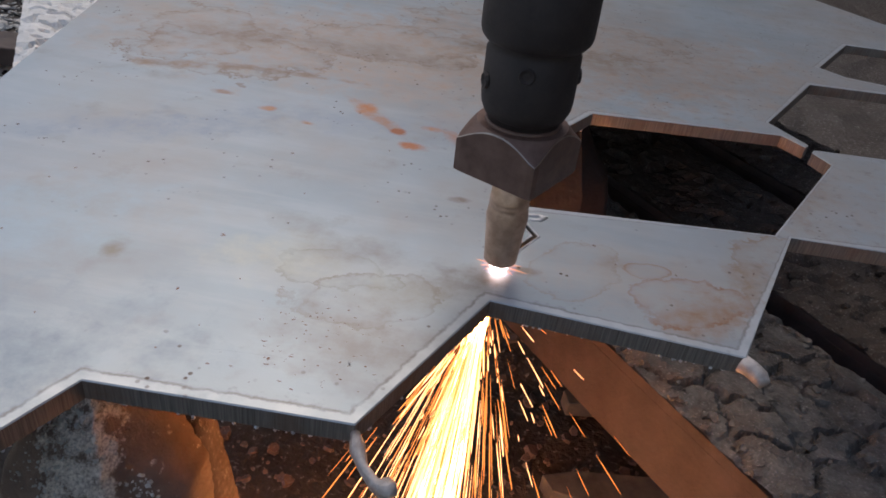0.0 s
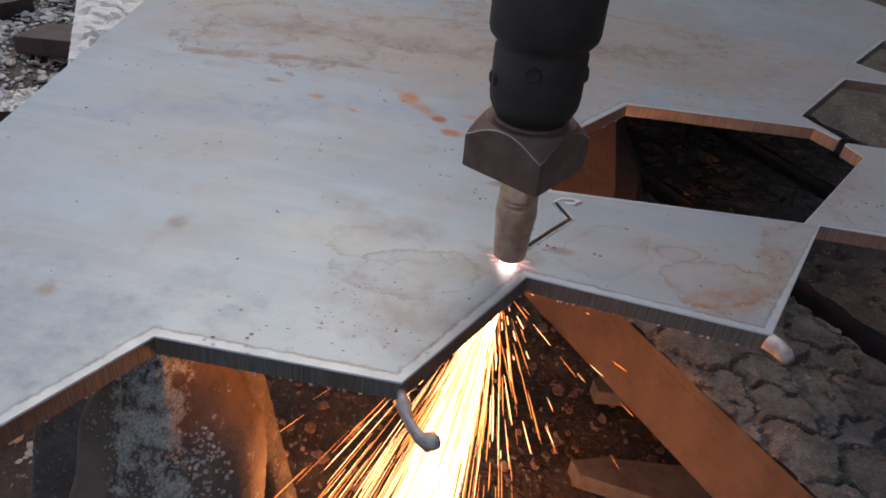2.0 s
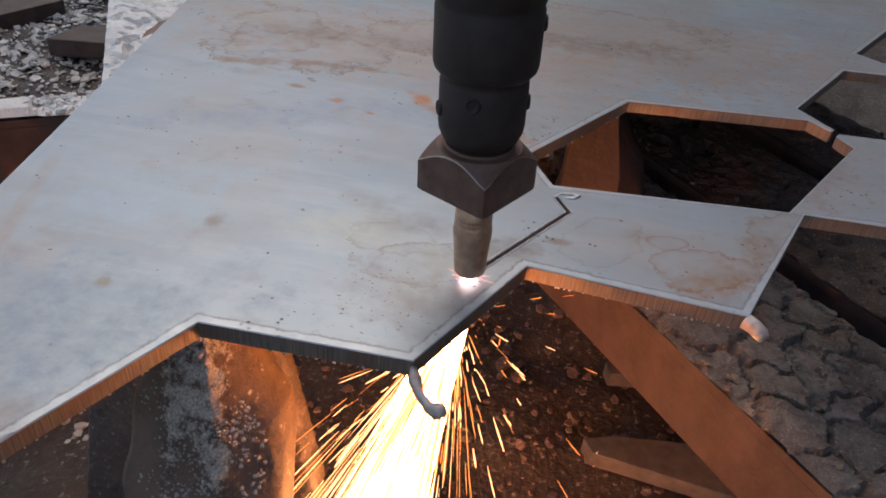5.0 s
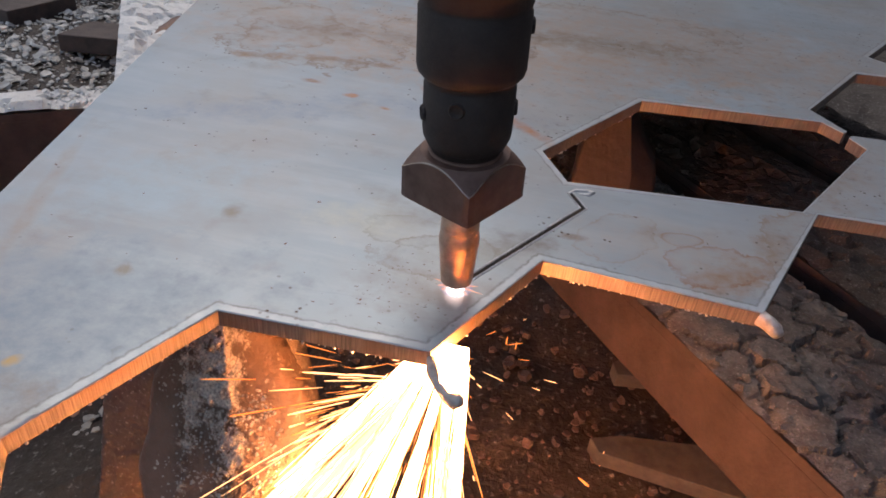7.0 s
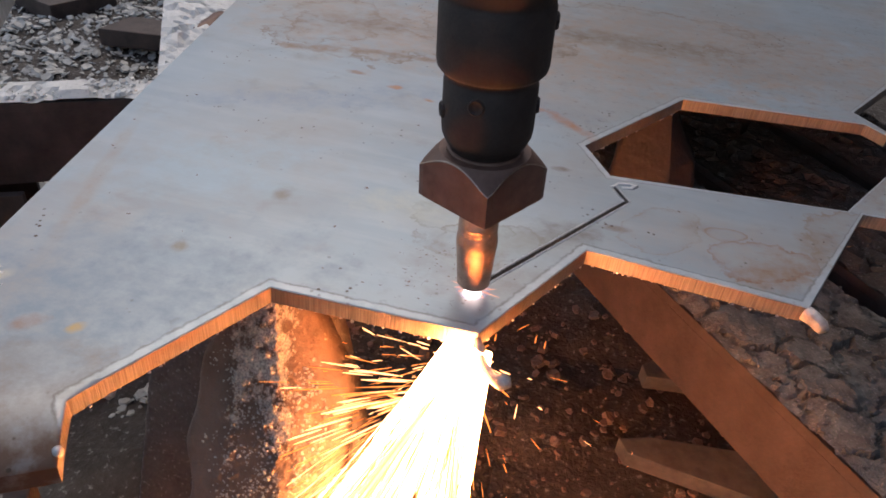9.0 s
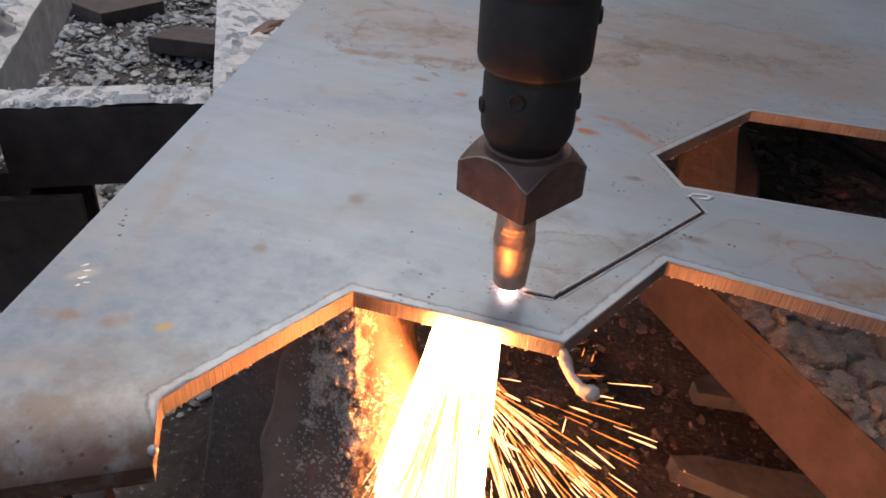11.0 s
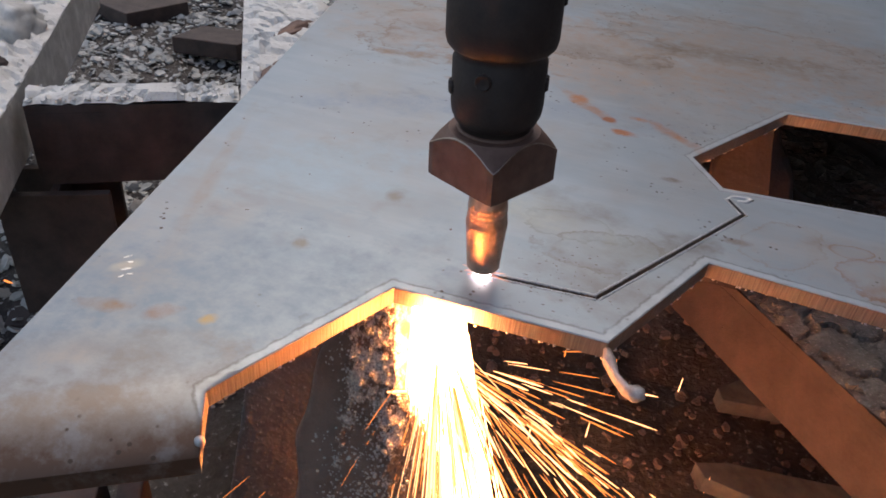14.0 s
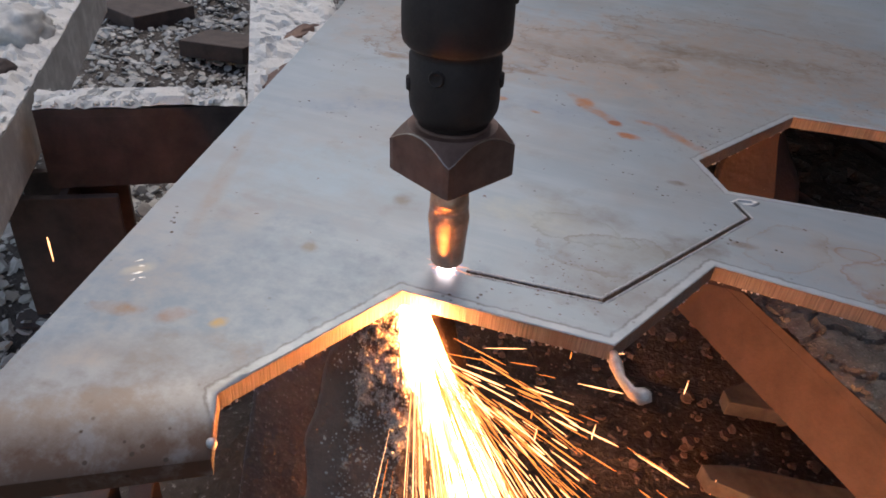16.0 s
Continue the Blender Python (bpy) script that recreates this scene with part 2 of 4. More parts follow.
# flake tones raised to stand in for sun on the rubble
FLAKE = make_crust("slag_flakes", (0.34, 0.33, 0.31), (0.70, 0.69, 0.66), (0.42, 0.41, 0.38), 70, 0.6, 0.002)
# pale crust whitened further to imitate sunlight on the beam tops
SUNLIT_PALE = make_crust("sunlit_pale_crust", (0.60, 0.59, 0.56), (0.86, 0.85, 0.82), (0.68, 0.66, 0.63), 60, 0.6, 0.002)
# speckled grey, brightened to make up for light missing on the beam's side
GREY = make_crust("brightened_grey_steel", (0.55, 0.54, 0.515), (0.80, 0.79, 0.76), (0.48, 0.465, 0.44), 90, 0.6, 0.0015)
BLACK = make_metal("blackened_barrel", (0.026, 0.018, 0.0165), (0.044, 0.031, 0.028), 0.66, 0.1, 140, 0.25, 0.0005)
NUT = make_metal("dark_bronze_nut", (0.125, 0.067, 0.05), (0.20, 0.115, 0.088), 0.48, 0.3, 170, 0.2, 0.0004)
COPPER = make_metal("worn_copper", (0.48, 0.29, 0.195), (0.70, 0.46, 0.33), 0.42, 0.6, 260, 0.15, 0.0003)
BRIGHT = make_metal("bright_worn_edge", (0.26, 0.20, 0.17), (0.48, 0.40, 0.35), 0.35, 0.9, 200)
DROSS = make_metal("grey_pink_dross", (0.34, 0.30, 0.285), (0.60, 0.55, 0.53), 0.42, 0.35, 260, 0.7, 0.001)
SILVER = make_metal("silvery_dross", (0.40, 0.40, 0.41), (0.62, 0.62, 0.63), 0.36, 0.6, 240, 0.5, 0.0008)
SCRAP = make_metal("grey_scrap_steel", (0.12, 0.11, 0.10), (0.20, 0.185, 0.17), 0.6, 0.3, 90, 0.3, 0.0008)
SHINE = make_metal("bare_shiny_patch", (0.62, 0.58, 0.52), (0.8, 0.76, 0.7), 0.25, 0.9, 400, 0.4, 0.0004)
WALL = make_metal("unseen_brown_wall", (0.11, 0.085, 0.068), (0.17, 0.135, 0.11), 0.8, 0.0, 1.2, 0.3, 0.01)
CORE = make_glow("white_hot_metal", (1.0, 0.32, 0.11), 155.0)
STREAK = make_glow("white_hot_streak", (1.0, 0.42, 0.18), 22.0)
HOT = make_glow("yellow_hot_streak", (1.0, 0.50, 0.25), 3.6)
WARM = make_glow("orange_streak", (1.0, 0.29, 0.075), 1.9)
FLAME = make_glow("white_preheat_flame", (0.86, 0.84, 1.0), 14.0)
# see-through emission for the painted flare at the nozzle
FLARE = make_glow("pink_orange_flare", (1.0, 0.42, 0.26), 1.5)
FLARE.node_tree.nodes["Principled BSDF"].inputs["Alpha"].default_value = 0.3
# weak see-through emission that imitates the violet halo round the flame
VIOLET = make_glow("violet_flame_halo", (0.50, 0.42, 1.0), 0.9)
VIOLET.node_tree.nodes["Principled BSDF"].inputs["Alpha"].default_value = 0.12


# ---- mesh helpers (coordinates in centimetres) ----
def mesh_from(name, verts, faces, mats=(), smooth=False):
    me = bpy.data.meshes.new(name)
    me.from_pydata([(x * CM, y * CM, z * CM) for x, y, z in verts], [], faces)
    for m in mats:
        me.materials.append(m)
    if smooth:
        me.polygons.foreach_set("use_smooth", [True] * len(me.polygons))
    me.update()
    return me


def place(name, me, parent=None, label=""):
    ob = new(name, me)
    ob.parent = parent
    return tagged(ob, label)


def lathe(profile, n=40):
    """Verts and faces of a turned body from (radius, height) pairs, capped."""
    v, f = [], []
    for r, z in profile:
        v += [(r * math.cos(2 * math.pi * k / n), r * math.sin(2 * math.pi * k / n), z) for k in range(n)]
    for i in range(len(profile) - 1):
        f += [(i * n + k, i * n + (k + 1) % n, (i + 1) * n + (k + 1) % n, (i + 1) * n + k) for k in range(n)]
    f += [tuple(range(n - 1, -1, -1)), tuple(range((len(profile) - 1) * n, len(profile) * n))]
    return v, f


def prism(points, z0, z1):
    n = len(points)
    v = [(x, y, z0) for x, y in points] + [(x, y, z1) for x, y in points]
    f = [(k, (k + 1) % n, n + (k + 1) % n, n + k) for k in range(n)]
    f += [tuple(range(n - 1, -1, -1)), tuple(range(n, 2 * n))]
    return v, f


def tube(points, radii, n=8):
    """A bent round bar along points."""
    v, f = [], []
    for i, p in enumerate(points):
        a, b = Vector(points[max(i - 1, 0)]), Vector(points[min(i + 1, len(points) - 1)])
        q = (b - a).to_track_quat("Z", "Y")
        v += [tuple(Vector(p) + q @ Vector((radii[i] * math.cos(2 * math.pi * k / n), radii[i] * math.sin(2 * math.pi * k / n), 0))) for k in range(n)]
    for i in range(len(points) - 1):
        f += [(i * n + k, i * n + (k + 1) % n, (i + 1) * n + (k + 1) % n, (i + 1) * n + k) for k in range(n)]
    f += [tuple(range(n - 1, -1, -1)), tuple(range((len(points) - 1) * n, len(points) * n))]
    return v, f


def join(*bodies):
    v, f = [], []
    for bv, bf in bodies:
        o = len(v)
        v += bv
        f += [tuple(i + o for i in q) for q in bf]
    return v, f


def bevelled(me, width, segments=2, angle=30):
    bm = bmesh.new()
    bm.from_mesh(me)
    edges = [e for e in bm.edges if len(e.link_faces) == 2 and e.calc_face_angle(0) > radians(angle)]
    bmesh.ops.bevel(bm, geom=edges, offset=width * CM, segments=segments, affect="EDGES", profile=0.6)
    bm.to_mesh(me)
    bm.free()
    return me


# ---- ground and unseen walls ----
GROUND_Z = -27.0


def ground():
    rng = random.Random(3)
    xs = sorted({round(-130 + 2.6 * k, 2) for k in range(100)} | {-4000, -1500, -600, -300, 200, 400, 800, 1500, 4000})
    ys = sorted({round(-40 + 2.6 * k, 2) for k in range(80)} | {-4000, -1500, -500, -150, 250, 450, 900, 1800, 4000})
    v, f = [], []
    for y in ys:
        for x in xs:
            near = max(0.0, 1 - max(abs(x + 10) / 200, abs(y - 40) / 160))
            h = noise.fractal(Vector((x * 0.07, y * 0.07, 0)), 1.0, 2.0, 4) * 1.6 * min(1.0, 3 * near)
            v.append((x, y, GROUND_Z - 1.2 + h + rng.uniform(-0.15, 0.15)))
    n = len(xs)
    for j in range(len(ys) - 1):
        f += [(j * n + i, j * n + i + 1, (j + 1) * n + i + 1, (j + 1) * n + i) for i in range(n - 1)]
    tagged(place("ground", mesh_from("ground", v, f, [GROUND])), "uneven dirty workshop floor strewn with slag", "floor", kind="structure")


def flake_body(rng, x, y, z, size, flat=0.35):
    """A broken slab: an uneven polygon with thickness, turned at random."""
    n = rng.randint(5, 7)
    turn = Euler((rng.gauss(0, 0.35), rng.gauss(0, 0.35), rng.uniform(0, 6.28))).to_matrix()
    ring = [(size * rng.uniform(0.55, 1.1) * math.cos(6.283 * k / n), size * rng.uniform(0.55, 1.1) * math.sin(6.283 * k / n)) for k in range(n)]
    h = size * flat * rng.uniform(0.5, 1.2)
    pts = [Vector((a, b, -h * 0.5)) for a, b in ring] + [Vector((a * rng.uniform(0.75, 0.95), b * rng.uniform(0.75, 0.95), h * rng.uniform(0.3, 0.6))) for a, b in ring]
    v = [tuple(turn @ p + Vector((x, y, z))) for p in pts]
    f = [(k, (k + 1) % n, n + (k + 1) % n, n + k) for k in range(n)] + [tuple(range(n - 1, -1, -1)), tuple(range(n, 2 * n))]
    return v, f


def rubble(name, label, spots, mat, seed, flat=0.35):
    rng = random.Random(seed)
    v, f = [], []
    for x, y, z, s in spots(rng):
        bv, bf = flake_body(rng, x, y, z, s, flat)
        o = len(v)
        v += bv
        f += [tuple(i + o for i in q) for q in bf]
    ob = place(name, mesh_from(name, v, f, [mat]))
    return tagged(ob, label, "rubble", kind="stuff")


ground()


def left_spots(rng):
    for _ in range(19000):
        x, y = rng.uniform(-118, -26), rng.uniform(16, 130)
        if noise.noise(Vector((x * 0.05, y * 0.05, 4))) < rng.uniform(-0.5, 0.15):
            continue
        if x > -34 and y < 27:
            continue
        yield x, y, GROUND_Z - 0.9 + noise.fractal(Vector((x * 0.07, y * 0.07, 0)), 1.0, 2.0, 4) * 1.6, rng.choice((0.18, 0.22, 0.3, 0.4, 0.5, 0.9)) * rng.uniform(0.7, 1.2)


def under_spots(rng):
    for _ in range(2800):
        x, y = rng.uniform(-22, 46), rng.uniform(4, 75)
        yield x, y, GROUND_Z - 0.8 + noise.fractal(Vector((x * 0.07, y * 0.07, 0)), 1.0, 2.0, 4) * 1.6, rng.choice((0.12, 0.18, 0.25, 0.35, 0.6)) * rng.uniform(0.7, 1.2)


rubble("slag_rubble", "pale grey slag flakes strewn over the floor", left_spots, FLAKE, 5)
rubble("slag_rubble", "brown slag lumps heaped on the floor beneath the table", under_spots, LUMP, 6, 0.6)


def wall(name, x0, y0, x1, y1, z1):
    v, f = prism([(x0, y0), (x1, y0), (x1, y1), (x0, y1)], GROUND_Z - 8, z1)
    tagged(place(name, mesh_from(name, v, f, [WALL])), "unseen plain brown wall added to shape light and reflections", "wall", kind="structure")


# added out of view: they brown the plate's reflections and block sky
wall("unseen_wall_north", -40, 520, 300, 545, 330)
wall("unseen_wall_west", -900, 700, -40, 725, 280)
wall("unseen_wall_east", 300, -420, 325, 545, 330)


# ---- table of channel beams ----
def channel_beam(p0, p1, width, depth, label, seed, z=-9.8, crust=CRUST, steel=RUST, fine=0.5):
    """A channel lying web up; p0 to p1 is the top edge on its left, width to the right of that line."""
    a, b = Vector((*p0, 0)), Vector((*p1, 0))
    d = (b - a).normalized()
    r = Vector((d.y, -d.x, 0))
    root = new("channel_beam")
    tagged(root, label, "beam", "channel beams of the cutting table")

    def box(o0, o1, z0, z1):
        c = [a + r * o0, b + r * o0, b + r * o1, a + r * o1]
        return prism([(p.x, p.y) for p in reversed(c)], z0, z1)

    place("web", bevelled(mesh_from("web", *box(0, width, z - 0.6, z), [steel]), 0.03), root)
    place("flange", bevelled(mesh_from("flange", *box(0, 0.6, z - depth, z - 0.6), [steel]), 0.03), root)
    place("flange", bevelled(mesh_from("flange", *box(width - 0.6, width, z - depth, z - 0.6), [steel]), 0.03), root)
    # uneven crust of slag on the web
    length = (b - a).length
    nu, nv = max(4, int(length / fine)), max(4, int(width / fine))
    v, f = [], []
    for i in range(nu + 1):
        for j in range(nv + 1):
            p = a + d * (length * i / nu) + r * (width * j / nv)
            rim = min(1.0, 0.35 + 5 * min(j / nv, 1 - j / nv))
            q = Vector((p.x, p.y, seed))
            base = 0.5 + 0.15 * noise.fractal(q * 0.35, 1.0, 2.0, 5) + 0.07 * noise.noise(q * 2.6) + 0.05 * noise.noise(q * 5.2)
            w = q + Vector((noise.noise(q * 0.8), noise.noise(q * 0.8 + Vector((7, 3, 1))), 0)) * 0.9
            far, near = noise.voronoi(w * 0.4)
            loose = max(0.35, min(1.0, 0.95 + 1.2 * noise.noise(q * 0.13 + Vector((3, 1, 0)))))
            base += loose * 0.26 * noise.cell(near[0] * 9.7)
            base -= loose * 1.15 * max(0.0, 1 - (far[1] - far[0]) / 0.10)
            v.append((p.x, p.y, z + max(0.02, rim * base)))
    for i in range(nu):
        f += [(i * (nv + 1) + j, (i + 1) * (nv + 1) + j, (i + 1) * (nv + 1) + j + 1, i * (nv + 1) + j + 1) for j in range(nv)]
    place("slag_crust", mesh_from("slag_crust", v, [q[::-1] for q in f], [crust]), root, "cracked gritty slag crust")
    rng = random.Random(int(seed * 10))
    gv, gf = [], []
    for _ in range(1300 if fine < 0.3 else 500):
        p = a + d * rng.uniform(0, length) + r * rng.uniform(0.1, width - 0.1)
        qv, qf = flake_body(rng, p.x, p.y, z + 0.34, rng.choice((0.05, 0.07, 0.1, 0.16, 0.3)), 0.8)
        o = len(gv)
        gv += qv
        gf += [tuple(i + o for i in q) for q in qf]
    place("slag_grit", mesh_from("slag_grit", gv, gf, [crust]), root, "loose slag grains")["kind"] = "stuff"
    return root


channel_beam((30.5, 3.0), (-16.2, 61.7), 10.5, 4.6, "rust-brown steel channel beam crusted with cracked slag", 1.0, fine=0.17)
channel_beam((42.0, 9.0), (-5.7, 69.0), 10.0, 4.6, "dark rusty channel beam in the shade beneath the plate", 2.0, crust=SHADED_CRUST)
channel_beam((53.5, 15.0), (5.8, 75.0), 10.0, 4.6, "channel beam with shade-darkened crust beneath the plate's far side", 6.0, crust=SHADED_CRUST)
channel_beam((-65.2, 66.9), (-27.0, 5.3), 10.0, 4.8, "slag-covered channel beam at the table's open end", 3.0, crust=SUNLIT_PALE, steel=GREY)
channel_beam((-25.0, 32.0), (-60.5, 92.2), 9.0, 4.8, "rusty channel beam beside the plate's edge", 4.0, crust=SUNLIT_PALE, steel=DARK)
channel_beam((-31.0, 42.0), (-43.6, 33.8), 3.2, 6.5, "dark channel cross beam with slag flakes on top", 5.0, crust=SUNLIT_PALE, steel=DARK)


def column(x, y, w, d, top, label):
    """An H-section leg: two flanges and a web between them, on a foot plate."""
    root = tagged(new("table_leg"), label, "table leg", "legs of the cutting table")

    def box(name, u0, u1, v0, v1, z0, z1):
        pts = [(x + u * 0.862 - q * 0.507, y + u * 0.507 + q * 0.862) for u, q in ((u0, v0), (u1, v0), (u1, v1), (u0, v1))]
        place(name, bevelled(mesh_from(name, *prism(pts, z0, z1), [DARK]), 0.08), root)

    box("flange", 0, w, 0, 0.7, GROUND_Z - 0.6, top)
    box("flange", 0, w, d - 0.7, d, GROUND_Z - 0.6, top)
    box("web", w / 2 - 0.3, w / 2 + 0.3, 0.7, d - 0.7, GROUND_Z - 0.6, top)
    box("foot_plate", -1.5, w + 1.5, -1.5, d + 1.5, GROUND_Z - 2.0, GROUND_Z - 0.6)


column(-45.5, 31.0, 8.0, 5.0, -16.4, "dark square steel leg standing on slag rubble")
column(-34.0, 62.0, 8.0, 6.0, -14.7, "dark square steel leg beneath a beam")
column(27.0, 12.0, 8.0, 6.0, -14.5, "rusty square steel leg beneath a beam")


def scrap(points, z, label):
    v, f = prism(points, z - 1.4, z)
    tagged(place("scrap_plate", bevelled(mesh_from("scrap_plate", v, f, [SCRAP]), 0.1)), label, "scrap", "scrap offcuts")


scrap([(9.1, 34.3), (18.9, 33.1), (24.0, 34.5), (20.0, 37.6), (10.7, 36.4), (8.4, 35.5)], -26.0, "tapered grey steel offcut lying on the rubble")
scrap([(10.3, 42.8), (15.9, 43.7), (19.0, 46.0), (12.6, 46.8), (9.9, 44.1)], -26.0, "small grey steel offcut in the dark beneath the table")


for points, text in (
    ([(-72, 88), (-62, 90), (-60, 97), (-71, 95)], "dark square steel offcut lying in slag rubble"),
    ([(-58, 84), (-50, 82), (-48, 92), (-55, 94)], "dark steel block lying in slag rubble"),
    ([(-94, 96), (-84, 93), (-80, 104), (-91, 107)], "dark brown steel offcut on the rubble")):
    v, f = prism(points, -28.0, -25.4)
    tagged(place("scrap_block", bevelled(mesh_from("scrap_block", v, f, [DARK]), 0.2)), text, "scrap", "scrap blocks")


def slag_lump(x, y, z, size, label, mat):
    """A rounded frozen lump with an uneven skin."""
    bm = bmesh.new()
    bmesh.ops.create_icosphere(bm, subdivisions=4, radius=1.0)
    for v in bm.verts:
        p = v.co.copy()
        v.co = Vector((p.x * size[0], p.y * size[1], max(-0.3, p.z) * size[2])) * (1 + 0.28 * noise.fractal(p * 1.6 + Vector((x, y, 0)), 1.0, 2.0, 4))
        v.co = (v.co + Vector((x, y, z))) * CM
    for fa in bm.faces:
        fa.smooth = True
    me = bpy.data.meshes.new("slag_lump")
    bm.to_mesh(me)
    bm.free()
    me.materials.append(mat)
    tagged(place("slag_lump", me), label, "slag", "slag lumps")


slag_lump(-56.0, 45.0, -9.4, (3.0, 3.4, 2.2), "grey-brown rounded slag lump on a pale beam", GREY)
slag_lump(-31.0, 50.0, -9.5, (1.2, 4.6, 0.5), "dark brown glossy slag lump on a beam", NUT)
slag_lump(-35.0, 58.5, -9.5, (1.0, 3.4, 0.6), "dark brown slag lump on a beam", NUT)
slag_lump(-50.0, 37.5, -9.3, (0.9, 1.4, 0.8), "small dark slag lump on a pale beam", DARK)


def bar(points, top, label):
    v, f = prism(points, GROUND_Z - 1.5, top)
    tagged(place("upright_bar", bevelled(mesh_from("upright_bar", v, f, [RUST]), 0.08)), label, "bar", "upright bars")


bar([(-17.2, 7.9), (-15.6, 8.7), (-14.6, 6.7), (-16.2, 5.9)], -7.0, "rusty square bar beneath the plate's lip")
bar([(-15.2, 9.0), (-14.5, 9.4), (-12.5, 6.1), (-13.2, 5.7)], -7.0, "thin rusty flat bar beneath the plate's lip")


# ---- slag-coated supports under the plate ----
def make_support_mat():
    m = Mat("slag_coated_steel")
    c = m.attr("crust")
    big, mid, fine = m.noise(70, 5, 0.6), m.noise(330, 6, 0.7), m.noise(1100, 4, 0.6)
    base = m.mix(m.ramp(big, (0.35, 0.0), (0.65, 1.0)), (0.15, 0.10, 0.08), (0.235, 0.16, 0.128))
    base = m.mix(m.ramp(fine, (0.56, 0.0), (0.70, 0.6)), base, (0.13, 0.11, 0.10))
    rough_part = m.ramp(m.math("ADD", m.math("MULTIPLY", c, 0.36), m.math("MULTIPLY", m.noise(170, 6, 0.75), 1.0)), (0.77, 0.0), (0.87, 1.0))
    base = m.mix(rough_part, base, m.ramp(fine, (0.3, (0.33, 0.28, 0.25)), (0.6, (0.85, 0.77, 0.69))))
    bump = m.math("ADD", m.math("MULTIPLY", mid, m.math("ADD", m.math("MULTIPLY", c, 1.1), 0.5)), m.math("MULTIPLY", fine, 0.3))
    return m.set(base, m.ramp(fine, (0.35, 0.66), (0.7, 0.42)), 0.05, bump, 0.9, 0.0016)


SUPPORT_MAT = make_support_mat()
FOLD = 1.4


def crust_band(x, z):
    b = math.exp(-(((x + 7.75 + 0.30 * (z + 3)) / 0.75) ** 2)) * math.exp(-max(0.0, -z - 2.8) / 3.0)
    b += 0.75 * math.exp(-(((x + 8.35) / 0.4) ** 2)) * math.exp(-(((z + 5) / 3.0) ** 2))
    return b + 0.85 * math.exp(-(((x - ridge(z)) / 0.5) ** 2)) * math.exp(-max(0.0, -z - 4.5) / 2.5)


def ridge(z):
    """Where the bar's corner runs, across."""
    return float(np.interp(-z, (0.66, 1.8, 2.9, 4.4, 16.0), (-7.4, -7.2, -6.95, -6.6, -6.0)))


def slope(z, ahead=0.0):
    return 13.2 + ahead + 0.38 * (z + 1.9)


def slab(nx, nz, zt, zb, left, right, ahead, deep, relief, round_edge, fold=0.0):
    """A leaning bar with an uneven face: verts, faces, and the relief at each vert."""
    v, f, lift = [], [], []
    for j in range(nz + 1):
        z = zt + (zb - zt) * j / nz
        x0, x1 = left(z), right(z)
        for i in range(nx + 1):
            u = i / nx
            x = x0 + (x1 - x0) * u
            h = relief(x, z)
            rim = min(u, 1 - u) * (x1 - x0)
            edge = round_edge * max(0.0, 1 - rim / round_edge) ** 2
            back = fold * min(1.0, max(0.0, (x - ridge(z)) / max(0.1, x1 - ridge(z)))) if fold else 0.0
            v.append((x, slope(z, ahead) - h + edge + back, z))
            lift.append(h)
    w = nx + 1
    for j in range(nz):
        f += [(j * w + i, (j + 1) * w + i, (j + 1) * w + i + 1, j * w + i + 1) for i in range(nx)]
    n0 = len(v)
    v += [(v[k][0], v[k][1] + deep, v[k][2]) for k in range(n0) if k % w in (0, nx)]
    for j in range(nz):
        a, b = n0 + 2 * j, n0 + 2 * j + 2
        f += [(j * w, a, b, (j + 1) * w), (j * w + nx, (j + 1) * w + nx, b + 1, a + 1), (a, a + 1, b + 1, b)]
    f.append(tuple(range(nx, -1, -1)) + (n0, n0 + 1))
    f.append(tuple(range(nz * w, nz * w + nx + 1)) + (len(v) - 1, len(v) - 2))
    return v, f, lift


def front_relief(x, z):
    q = Vector((x, z, 3.0))
    lump = max(0.0, noise.fractal(q * 3.4, 0.8, 2.1, 6) + 0.10)
    grain = max(0.0, noise.noise(q * 9.0)) * (0.05 if x < ridge(z) else 0.16)
    return grain + 0.34 * min(1.0, crust_band(x, z)) * lump + 0.03 * noise.fractal(q * 3.0, 1.0, 2.0, 4) + 0.05 * max(0.0, noise.noise(q * 6.5) - 0.3)


def smooth_relief(x, z):
    return 0.03 * noise.fractal(Vector((x, z, 5.0)) * 1.3, 1.0, 2.0, 3)


def rear_relief(x, z):
    q = Vector((x, z, 9.0))
    return 0.05 * noise.fractal(q * 2.0, 1.0, 2.0, 4) + 0.16 * max(0.0, noise.noise(q * 6.0) - 0.15) + 0.08 * max(0.0, noise.noise(q * 13.0))


